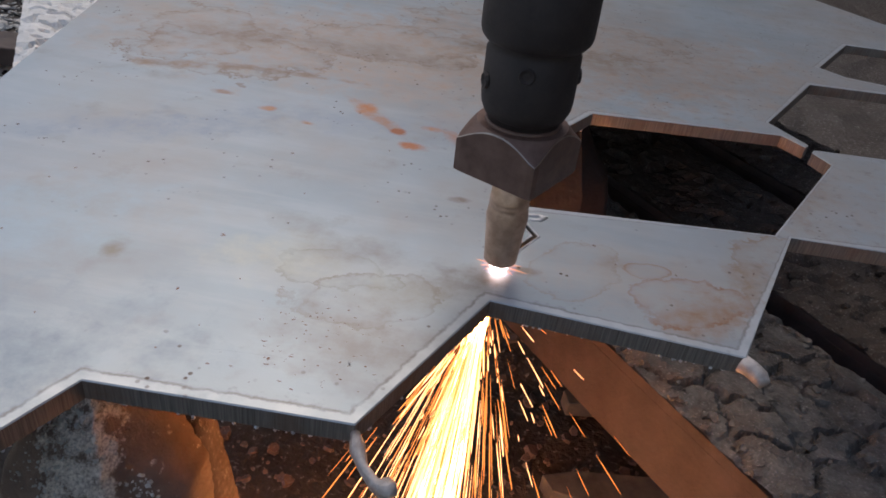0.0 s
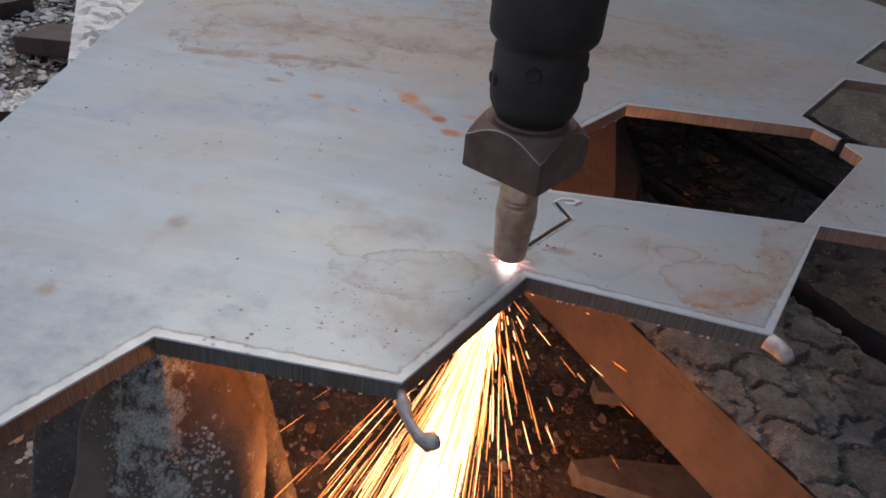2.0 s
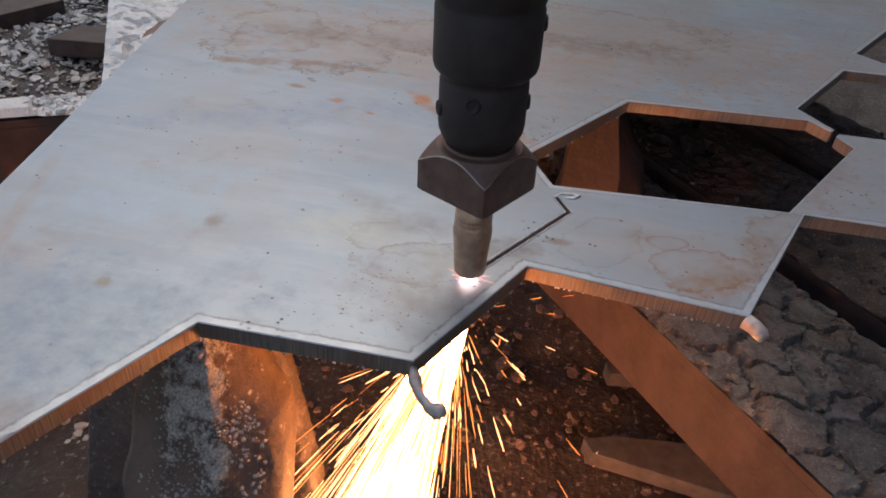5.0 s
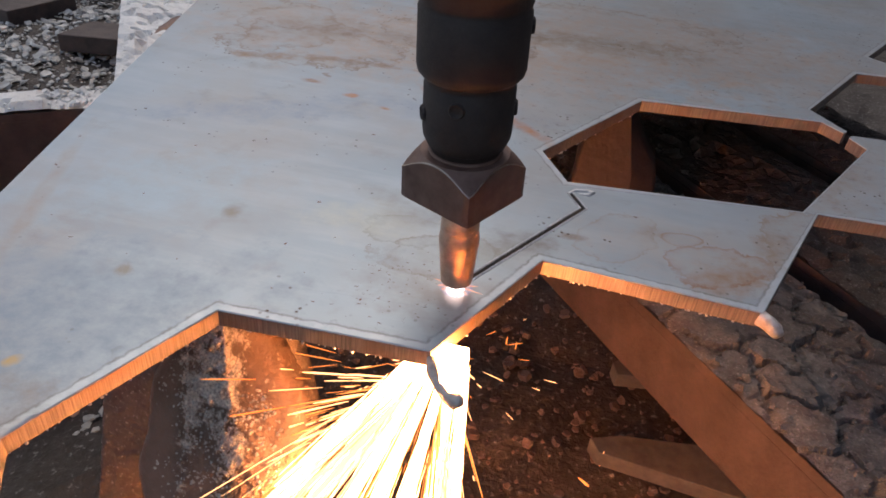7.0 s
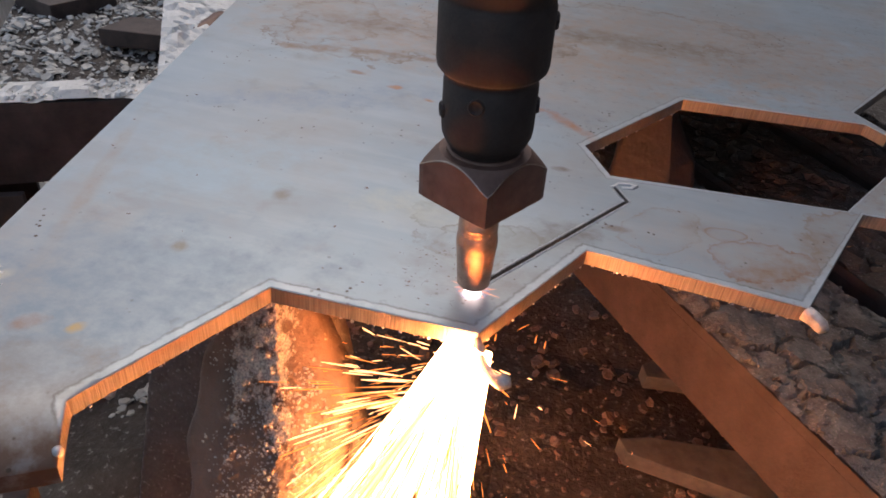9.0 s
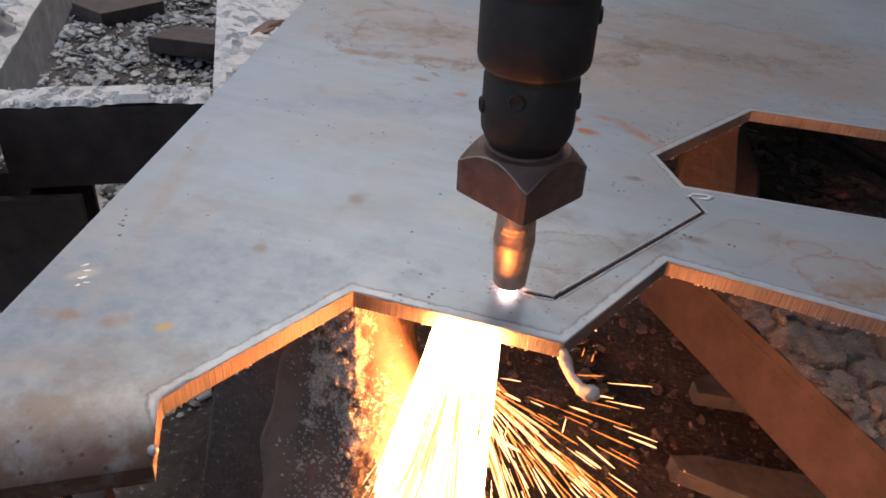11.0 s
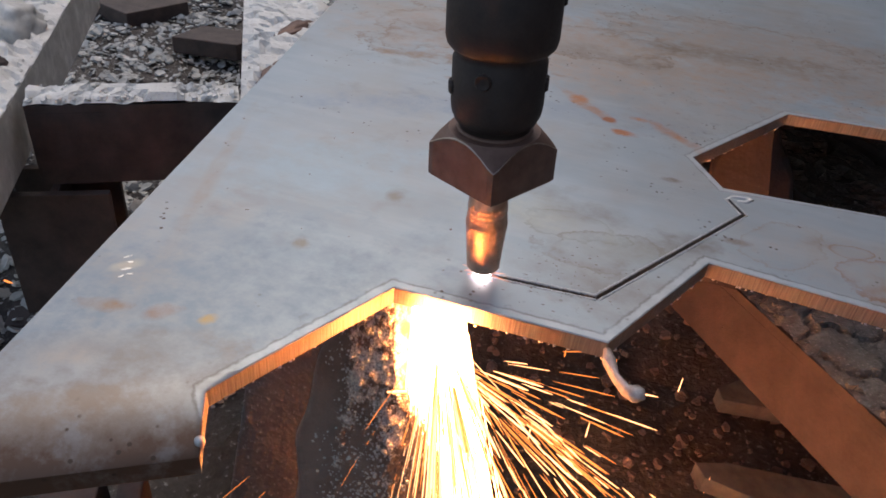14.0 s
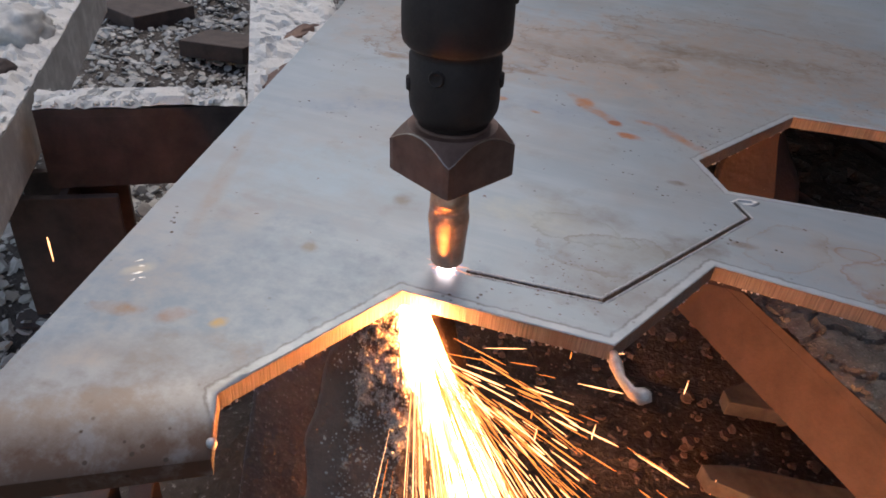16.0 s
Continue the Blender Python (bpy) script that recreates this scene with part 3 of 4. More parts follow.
def support(label, bottom, rear=True):
    def right(z):
        return float(np.interp(-z, (0.66, 1.9, 2.9, 4.0, 5.0, 6.1, 16.0), (-7.25, -6.75, -6.15, -5.28, -5.02, -4.94, -4.4)))

    def left(z):
        return float(np.interp(-z, (0.66, 2.9, 6.2, 8.0, 16.0), (-8.9, -9.7, -10.05, -9.75, -9.6))) + 0.06 * math.sin(2.3 * z)

    root = tagged(new("support_bar"), label, "support", "plate supports")
    v, f, lift = slab(110, 210, -0.66, bottom, left, right, 0.0, 1.2, front_relief if rear else smooth_relief, 0.25, FOLD)
    me = mesh_from("front_bar", v, f, [SUPPORT_MAT if rear else SHADED_RUST], True)
    me.attributes.new("crust", "FLOAT", "POINT").data.foreach_set("value", [min(1.0, max(0.42 if x > ridge(z) else 0.0, crust_band(x, z))) for x, y, z in v])
    place("front_bar", me, root, "rounded bar face with silvery slag")
    if rear:
        v, f, lift = slab(110, 200, -2.6, -18.0, lambda z: -14.8, lambda z: -7.9 + min(3.2, 0.42 * (-z - 2.6)), 5.5, 1.0, rear_relief, 0.2)
        me = mesh_from("rear_bar", v, f, [SLAG, FLAKE], True)
        for p in me.polygons:
            if len(p.vertices) == 4 and max(p.vertices) < len(lift) and sum(lift[k] for k in p.vertices) / 4 > 0.105:
                p.material_index = 1
        place("rear_bar", me, root, "flat rusty bar behind")
    rng = random.Random(11)
    bv, bf = [], []
    for _ in range(5200 if rear else 30):
        z = -0.9 - 12 * rng.random() ** 1.5
        x = rng.gauss(-6.9, 1.3)
        if left(z) + 0.3 < x < right(z) - 0.3 and noise.noise(Vector((x * 0.9, z * 0.9, 5))) > rng.uniform(-0.35, 0.4):
            qv, qf = flake_body(rng, x, slope(z) - front_relief(x, z) + FOLD * max(0.0, x - ridge(z)) / max(0.1, right(z) - ridge(z)), z, rng.choice((0.016, 0.026, 0.04, 0.06) if x < ridge(z) - 0.5 else (0.025, 0.04, 0.06, 0.09)), 1.3)
            o = len(bv)
            bv += qv
            bf += [tuple(i + o for i in q) for q in qf]
    place("slag_bead", mesh_from("slag_bead", bv, bf, [FLAKE if rear else CRUST]), root, "small frozen slag drops")["kind"] = "stuff"
    return root


SUPPORT = support("leaning rusty support bar coated with rough frozen slag", -16.0)
second = support("rust-red support bar standing on a slag-crusted beam", -9.7, False)
second.matrix_basis = pose(0.128, 0.232, 0)

# post that carries the support blocks
for px, py in ((-10.5, 8.0),):
    pv, pf = prism([(px, py), (px + 6, py), (px + 6, py + 6), (px, py + 6)], GROUND_Z - 1.5, -14.0)
    tagged(place("support_post", bevelled(mesh_from("support_post", pv, pf, [RUST]), 0.2)), "rusty steel post beneath a support bar", "post", "support posts")


# ---- the plate ----
THICK = 0.62
OUTER = [(-15.0, 2.8), (-9.55, 6.2), (-10.25, 7.65), (-7.48, 13.58), (-0.81, 13.8), (1.99, 19.56), (9.62, 19.03), (12.98, 26.8),
         (16.6, 26.95), (33.0, 27.6), (40.0, 46.0), (34.0, 61.5), (26.7, 71.1), (19.5, 80.5), (-29.6, 80.0)]
HOLE = [(5.74, 35.98), (15.25, 37.22), (16.15, 36.12), (16.38, 36.45), (14.95, 38.7), (19.3, 46.35), (23.97, 46.86), (30.0, 47.4), (32.5, 43.5),
        (29.0, 36.9), (20.05, 36.29), (16.5, 35.95), (16.3, 35.62), (16.88, 34.5), (12.33, 26.75), (2.46, 25.65), (1.15, 28.06)]
HOLE_B = [(20.98, 50.23), (24.96, 57.12), (31.6, 57.8), (34.0, 54.0), (31.5, 49.2), (24.63, 48.62), (22.3, 49.0)]
K0, K1, KC = Vector((2.62, 24.72)), Vector((3.23, 23.67)), Vector((-1.46, 15.79))
KDIR = Vector((-0.9963, -0.086))
KEND = KC + KDIR * 5.5


def strip(points, half):
    """Outline of a line of some width."""
    left, right = [], []
    for i, p in enumerate(points):
        a = (p - points[i - 1]).normalized() if i else None
        b = (points[i + 1] - p).normalized() if i < len(points) - 1 else None
        n1 = Vector((-a.y, a.x)) if a else Vector((-b.y, b.x))
        n2 = Vector((-b.y, b.x)) if b else n1
        m = (n1 + n2).normalized()
        m = m * (half / max(0.35, m.dot(n1)))
        left.append(tuple(p + m))
        right.append(tuple(p - m))
    return left + right[::-1]


KERF_HALF = 0.07
KERF = strip([K0, K1, KC, KEND], KERF_HALF)
PIERCE = [(2.5, 24.62), (2.78, 25.0), (3.3, 25.12), (3.58, 25.0), (3.36, 24.8), (3.0, 24.72)]


def area(loop):
    return 0.5 * sum(a[0] * b[1] - b[0] * a[1] for a, b in zip(loop, loop[1:] + loop[:1]))


def inset(loop, dist, hole):
    """The loop moved into the metal by dist."""
    pts = [Vector(p) for p in loop]
    s = (1 if area(loop) > 0 else -1) * (-1 if hole else 1)
    out = []
    for i, p in enumerate(pts):
        a, b = (p - pts[i - 1]).normalized(), (pts[(i + 1) % len(pts)] - p).normalized()
        n1, n2 = Vector((-a.y, a.x)) * s, Vector((-b.y, b.x)) * s
        m = (n1 + n2).normalized()
        tight = min(1.0, 0.2 + 0.3 * (p - Vector((12.65, 26.78))).length, 0.12 + 0.12 * (p - Vector((16.25, 36.1))).length)
        out.append(p + m * (dist * tight / max(0.42, m.dot(n1))))
    return out


LIP_A, LIP_B = Vector((-15.0, 2.8)), Vector((-9.55, 6.2))


def sag(x, y):
    """The rolled-down front lip and a slight waviness of the sheet."""
    d = (LIP_B - LIP_A).normalized()
    off = Vector((x, y)) - LIP_A
    dist = off.dot(Vector((-d.y, d.x)))
    along = off.dot(d)
    if along > 8.5 or dist > 2.2:
        return 0.0
    t = max(0.0, 1 - dist / 2.2)
    return -0.62 * t * t


def inside(x, y, loops):
    """Even-odd test of a point against closed loops of verts."""
    odd = False
    for loop in loops:
        for a, b in zip(loop, loop[1:] + loop[:1]):
            if (a.co.y > y) != (b.co.y > y) and x < a.co.x + (b.co.x - a.co.x) * (y - a.co.y) / (b.co.y - a.co.y):
                odd = not odd
    return odd


def fill_between(bm, loops):
    """Triangles between the outer loop and the openings."""
    verts = [v for loop in loops for v in loop]
    edges, o = [], 0
    for loop in loops:
        edges += [(o + k, o + (k + 1) % len(loop)) for k in range(len(loop))]
        o += len(loop)
    found = geometry.delaunay_2d_cdt([Vector((v.co.x, v.co.y)) for v in verts], edges, [], 0, 1e-6)
    for tri in found[2]:
        corners = [verts[found[3][i][0]] for i in tri]
        c = sum((v.co for v in corners), Vector()) / 3
        if inside(c.x, c.y, loops):
            bm.faces.new(corners)


def plate():
    bm = bmesh.new()
    layer = bm.verts.layers.float.new("edge")
    inner_loops = []
    for loop, hole, wide in ((OUTER, False, 0.42), (HOLE, True, 0.4), (HOLE_B, True, 0.4), (KERF, True, 0.22)):
        rings = []
        thin = loop is KERF
        for dist, z, e in ((0.0, -0.035, 0.0), (0.035, 0.0, 0.08), (0.6 * wide, 0.0, 0.6), (0.8 * wide, 0.0, 0.8), (wide, 0.0, 1.0)):
            ring = []
            for index, p in enumerate(inset(loop, dist, hole)):
                plain = thin or (loop is OUTER and index in (0, 1, len(OUTER) - 1))
                vert = bm.verts.new((p.x, p.y, 0.0 if thin else z))
                vert[layer] = 1.3 if plain else e
                ring.append(vert)
            rings.append(ring)
        n = len(loop)
        for r0, r1 in zip(rings, rings[1:]):
            for k in range(n):
                bm.faces.new((r0[k], r0[(k + 1) % n], r1[(k + 1) % n], r1[k]))
        inner_loops.append(rings[-1])
    fill_between(bm, inner_loops)
    d = (LIP_B - LIP_A).normalized()
    for k in range(1, 8):
        co = Vector((LIP_A.x - d.y * 0.31 * k, LIP_A.y + d.x * 0.31 * k, 0))
        near = [f for f in bm.faces if f.calc_center_median().y < 80]
        geom = near + list({e for f in near for e in f.edges}) + list({v for f in near for v in f.verts})
        bmesh.ops.bisect_plane(bm, geom=geom, plane_co=co, plane_no=(-d.y, d.x, 0))
    bmesh.ops.recalc_face_normals(bm, faces=bm.faces)
    if sum(f.normal.z * f.calc_area() for f in bm.faces) < 0:
        bmesh.ops.reverse_faces(bm, faces=bm.faces)
    top = list(bm.faces)
    edge_loop = [e for e in bm.edges if len(e.link_faces) == 1]
    walls = bmesh.ops.extrude_edge_only(bm, edges=edge_loop)["geom"]
    for g in walls:
        if isinstance(g, bmesh.types.BMVert):
            g.co.z = -THICK
        elif isinstance(g, bmesh.types.BMFace):
            g.material_index = 1
    under = bmesh.ops.duplicate(bm, geom=top)["geom"]
    low = [g for g in under if isinstance(g, bmesh.types.BMFace)]
    for g in under:
        if isinstance(g, bmesh.types.BMVert):
            g.co.z = -THICK
    bmesh.ops.reverse_faces(bm, faces=low)
    for fa in low:
        fa.material_index = 1
    dl = (LIP_B - LIP_A).normalized()
    for fa in bm.faces:
        c = fa.calc_center_median()
        fa.smooth = fa.material_index == 0 and c.x < -9 and c.y < 9
        off = Vector((c.x, c.y)) - LIP_A
        if fa.material_index == 1 and abs(off.dot(Vector((-dl.y, dl.x)))) < 0.05 and abs(fa.normal.z) < 0.5:
            fa.material_index = 0
    for ed in bm.edges:
        if len(ed.link_faces) == 2 and ed.link_faces[0].material_index != ed.link_faces[1].material_index:
            ed.smooth = False
    for vert in bm.verts:
        vert.co.z += sag(vert.co.x, vert.co.y)
        vert.co *= CM
    me = bpy.data.meshes.new("steel_plate")
    bm.normal_update()
    bm.to_mesh(me)
    bm.free()
    me.materials.append(PLATE)
    me.materials.append(CUT)
    return me


STEEL = tagged(place("steel_plate", plate()), "blue-grey mill-scaled steel plate with flame-cut zigzag edge and openings", "plate")


def blob_outline(rng, x, y, rx, ry, turn, n=14):
    c, s = math.cos(turn), math.sin(turn)
    out = []
    for k in range(n):
        r = rng.uniform(0.6, 1.1)
        a, b = rx * r * math.cos(6.283 * k / n), ry * r * math.sin(6.283 * k / n)
        out.append((x + a * c - b * s, y + a * s + b * c))
    return out


STAINS = [
    (-15.55, 11.5, 0.16, 0.05, 0.9, SHINE), (-15.3, 11.3, 0.12, 0.05, 0.5, SHINE), (-15.2, 10.95, 0.20, 0.06, 0.8, SHINE), (-14.95, 10.8, 0.12, 0.04, 0.4, SHINE), (-15.1, 10.6, 0.10, 0.04, 1.1, SHINE),
]
srng = random.Random(21)
for sx, sy, srx, sry, sturn, smat in STAINS:
    sv, sf = prism(blob_outline(srng, sx, sy, srx, sry, sturn), -0.02, 0.004)
    place("bare_fleck", mesh_from("bare_fleck", sv, sf, [smat]), STEEL)
for k in range(70):
    sx, sy = srng.uniform(-18, 12), srng.uniform(14, 40)
    if -17.3 + 0.19 * (14 - sy) < sx and not (0.5 < sx and 25 < sy < 38) and not (sx > -2 and sy < 21):
        sv, sf = prism(blob_outline(srng, sx, sy, srng.uniform(0.03, 0.11), srng.uniform(0.015, 0.05), srng.uniform(0, 3), 7), -0.02, 0.004)
        place("speck", mesh_from("speck", sv, sf, [NUT]), STEEL)

# lips of dross along the stretch that is cut already
for way in (-1, 1):
    run = [K0, K1] + [K1 + (Vector((-1.46, 15.79)) - K1).normalized() * q for q in (0.4, 0.8, 1.2, 1.6, 2.0, 2.4)]
    cv = strip(run, KERF_HALF + 0.05)
    half = cv[: len(run)] if way > 0 else cv[len(run):]
    lv, lf = tube([(x, y, -0.012) for x, y in half], [0.05 + 0.02 * noise.noise(Vector((k * 1.7, way, 2))) for k in range(len(half))], 6)
    place("kerf_lip", mesh_from("kerf_lip", lv, lf, [SILVER], True), STEEL, "silvery lip of dross along the cut")
for k in range(110):
    sx, sy = srng.gauss(-2.4, 1.3), srng.gauss(16.2, 1.1)
    if sy > 14.4 and sy > 14.4 + (sx + 0.8) * 2.05 + 0.5:
        sv, sf = prism(blob_outline(srng, sx, sy, 0.013 + 0.07 * srng.random() ** 2.5, srng.uniform(0.01, 0.028), srng.uniform(-0.3, 0.6), 7), -0.02, 0.004)
        place("speck", mesh_from("speck", sv, sf, [NUT]), STEEL)

# thin tails and beads left at the tips
tv, tf = tube([(-0.80, 13.85, -0.32), (-0.68, 13.45, -0.40), (-0.40, 13.0, -0.52), (-0.05, 12.72, -0.60), (0.22, 12.60, -0.56), (0.42, 12.56, -0.42)], [0.13, 0.17, 0.14, 0.16, 0.25, 0.15], 10)
tv = [tuple(Vector(p) + noise.noise_vector(Vector(p) * 4.0) * 0.09) for p in tv]
place("cut_tail", mesh_from("cut_tail", tv, tf, [DROSS], True), STEEL, "silvery curled tail of cut metal")
tv, tf = tube([(9.6, 19.15, -0.3), (9.85, 18.95, -0.32), (10.05, 18.72, -0.36), (10.14, 18.5, -0.42)], [0.3, 0.28, 0.27, 0.2], 10)
place("cut_tail", mesh_from("cut_tail", tv, tf, [DROSS], True), STEEL, "short silvery stub of cut metal")
tv, tf = lathe([(0.03, -0.24), (0.10, -0.2), (0.14, -0.08), (0.12, 0.03), (0.03, 0.07)], 14)
place("weld_bead", mesh_from("weld_bead", [(x - 9.72, y + 6.5, z - 0.42) for x, y, z in tv], tf, [SILVER], True), STEEL, "shiny bead at the lip's corner")
pv, pf = tube([(x, y, 0.0) for x, y in PIERCE], [0.06, 0.09, 0.1, 0.11, 0.09, 0.06], 8)
pv = [tuple(Vector(p) + noise.noise_vector(Vector(p) * 6.0) * 0.06 - Vector((0, 0, 0.03))) for p in pv]
place("pierce_dross", mesh_from("pierce_dross", pv, pf, [SILVER], True), STEEL, "rough pierce mark with silvery dross")

# dross drops hanging under the cut edges
drng = random.Random(31)
dv, df = [], []
for (ax, ay), (bx, by), count in ((OUTER[2], OUTER[3], 16), (OUTER[3], OUTER[4], 22), (OUTER[4], OUTER[5], 16), (OUTER[5], OUTER[6], 20), (HOLE[16], HOLE[0], 22)):
    for _ in range(count):
        u = drng.random()
        qv, qf = flake_body(drng, ax + (bx - ax) * u, ay + (by - ay) * u + drng.uniform(-0.02, 0.06), -THICK - 0.02, drng.uniform(0.025, 0.07), 1.2)
        o = len(dv)
        dv += qv
        df += [tuple(i + o for i in q) for q in qf]
place("dross", mesh_from("dross", dv, df, [SILVER]), STEEL, "small silvery drops under the cut edges")["kind"] = "stuff"


# ---- metal in the line of the cut, blown out as the torch passes ----
LEG = (KC - K1).length
START, SPEED = 2.62, 0.727


def on_path(s):
    return K1 + (KC - K1) * (s / LEG) if s < LEG else KC + KDIR * (s - LEG)


def travelled(t):
    return START + SPEED * t


KERF_PIECES, KERF_LIPS = [], []
piece, s = 0.5, START - 0.1
while s < LEG + 5.5 - 0.01:
    e = min(s + piece, LEG if s < LEG - 0.01 else LEG + 5.5)
    a, b = on_path(s + 1e-4), on_path(e - 1e-4)
    d = (b - a).normalized()
    n = Vector((-d.y, d.x)) * (KERF_HALF + 0.004)
    kv, kf = prism([tuple(a + n), tuple(a - n), tuple(b - n), tuple(b + n)], -THICK + 0.01, 0.002)
    if area([tuple(a + n), tuple(a - n), tuple(b - n), tuple(b + n)]) < 0:
        kf = [q[::-1] for q in kf]
    me = mesh_from("kerf_metal", kv, kf, [PLATE])
    me.attributes.new("edge", "FLOAT", "POINT").data.foreach_set("value", [1.3] * len(me.vertices))
    ob = tagged(place("kerf_metal", me), "sliver of plate metal in the line of the cut", "metal sliver", "slivers of the cut")
    KERF_PIECES.append((ob, (e - START) / SPEED))
    lips = []
    for way in (-1, 1):
        across = Vector((-d.y, d.x)) * way
        steps = 7
        run = [a + (b - a) * (i / steps) + across * (KERF_HALF + 0.05 + 0.03 * noise.noise(Vector((s, i * 0.9, way)))) for i in range(steps + 1)]
        lips.append(tube([(p.x, p.y, -0.012) for p in run], [0.05 + 0.025 * noise.noise(Vector((s * 3, i * 1.7, way + 5))) for i in range(steps + 1)], 6))
    lip = tagged(place("kerf_lip", mesh_from("kerf_lip", *join(*lips), [SILVER], True)), "silvery lips of dross frozen along the cut", "dross", "lips of the cut")
    KERF_LIPS.append((lip, (e - START) / SPEED))
    s = e


# ---- cutting torch ----
TORCH = tagged(new("cutting_torch"), "black machine cutting torch with copper nozzle and square bronze nut", "torch")
HEAD = new("torch_head")
HEAD.parent = TORCH
HEAD.matrix_basis = pose(0, 0, 0.0027, 0, -3.2, 0)


def turned(name, profile, mat, label="", n=40, smooth=True):
    v, f = lathe(profile, n)
    me = mesh_from(name, v, f, [mat], smooth)
    return place(name, me, HEAD, label)


nozzle = turned("nozzle", [(0.3, 0.06), (0.47, 0.0), (0.53, 0.07), (0.56, 0.5), (0.63, 1.45), (0.65, 1.6), (0.655, 1.75), (0.64, 1.8), (0.63, 1.95), (0.62, 2.0), (0.60, 2.04), (0.60, 2.12), (0.62, 2.16), (0.60, 2.2), (0.60, 2.28), (0.62, 2.32), (0.60, 2.36), (0.60, 3.6)], COPPER, "worn copper nozzle")
# square nut with conical chamfer
nv, nf = [], []
NUT_R, NUT_N = 1.91, 12
outline = []
for k in range(4):
    a0, a1 = radians(-75 + 90 * k), radians(-75 + 90 * (k + 1))
    for i in range(NUT_N):
        u = i / NUT_N
        outline.append(Vector((NUT_R * (math.cos(a0) * (1 - u) + math.cos(a1) * u), NUT_R * (math.sin(a0) * (1 - u) + math.sin(a1) * u))))


def cut_corner(p):
    r = min(p.length, 1.86)
    return p.normalized() * r


rows_nut = []
for p in outline:
    q = cut_corner(p)
    top = 4.80 - max(0.0, q.length - 1.36) * 1.0
    seat = q.normalized() * min(q.length, 1.32)
    rows_nut.append(((q.x, q.y, 3.30), (q.x, q.y, top - 0.03), (q.x * 0.985, q.y * 0.985, top + 0.012), (seat.x, seat.y, 4.84), (seat.x * 0.76, seat.y * 0.76, 4.85)))
count = len(outline)
for level in range(5):
    nv += [r[level] for r in rows_nut]
for level in range(4):
    nf += [(level * count + k, level * count + (k + 1) % count, (level + 1) * count + (k + 1) % count, (level + 1) * count + k) for k in range(count)]
nf += [tuple(range(count - 1, -1, -1)), tuple(range(4 * count, 5 * count))]
NUT_MESH = mesh_from("square_nut", nv, nf, [NUT, BRIGHT])
for p in NUT_MESH.polygons[count : 2 * count]:
    p.material_index = 1
place("square_nut", NUT_MESH, HEAD, "dark bronze square nut with worn edges")
turned("collar", [(1.08, 4.78), (1.1, 4.82), (1.1, 4.90), (1.04, 4.93)], NUT, "thin bronze ring")
turned("neck", [(1.03, 4.8), (1.03, 5.25), (1.06, 5.3)], BLACK)
barrel = turned("lower_barrel", [(1.0, 5.05), (1.16, 5.15), (1.27, 5.4), (1.3, 5.65), (1.3, 6.9), (1.26, 6.95), (1.26, 7.1), (1.3, 7.15), (1.31, 7.4)], BLACK)
turned("upper_barrel", [(1.36, 7.18), (1.48, 7.32), (1.52, 7.5), (1.52, 9.0), (1.49, 9.05), (1.49, 9.2), (1.52, 9.25), (1.53, 26.0), (1.45, 26.2)], BLACK)
for az, z, r in ((-155, 6.1, 1.22), (8, 6.3, 1.22), (10, 8.6, 1.44), (-95, 6.6, 1.22), (130, 6.3, 1.22)):
    sv, sf = lathe([(0.16, -0.15), (0.24, 0.0), (0.24, 0.1), (0.2, 0.15), (0.1, 0.1)], 10)
    m = Matrix.Translation((r * math.cos(radians(az)), r * math.sin(radians(az)), z)) @ Euler((0, radians(90), radians(az))).to_matrix().to_4x4()
    place("set_screw", mesh_from("set_screw", [tuple(m @ Vector(p)) for p in sv], sf, [BLACK]), HEAD)

fv, ff = lathe([(0.05, -0.262), (0.24, -0.258), (0.30, -0.22), (0.30, -0.12), (0.25, -0.02), (0.2, 0.0)], 20)
place("preheat_flame", mesh_from("preheat_flame", fv, ff, [FLAME], True), HEAD, "white preheat flame")
# flared skirt shape carries the flame's violet glow
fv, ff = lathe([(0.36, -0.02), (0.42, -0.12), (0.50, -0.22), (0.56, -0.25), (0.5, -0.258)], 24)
place("skirt_halo", mesh_from("skirt_halo", fv, ff[:-2], [VIOLET], True), HEAD, "faint violet flame skirt doubling as its glow halo")


# thin glowing streaks standing in for the pink-orange flare round the nozzle
for az, reach in ((-12, 0.95), (14, 0.75), (-40, 0.6), (165, 0.8), (190, 0.6), (215, 0.5), (-75, 0.45), (40, 0.5)):
    c, q = math.cos(radians(az)), math.sin(radians(az))
    fv, ff = tube([(0.2 * c, 0.2 * q, -0.2), (0.5 * c, 0.5 * q, -0.22), (reach * c, reach * q, -0.235)], [0.04, 0.03, 0.006], 6)
    place("flare_streak", mesh_from("flare_streak", fv, ff, [FLARE], True), HEAD, "thin pink-orange streak imitating the flame's flare")


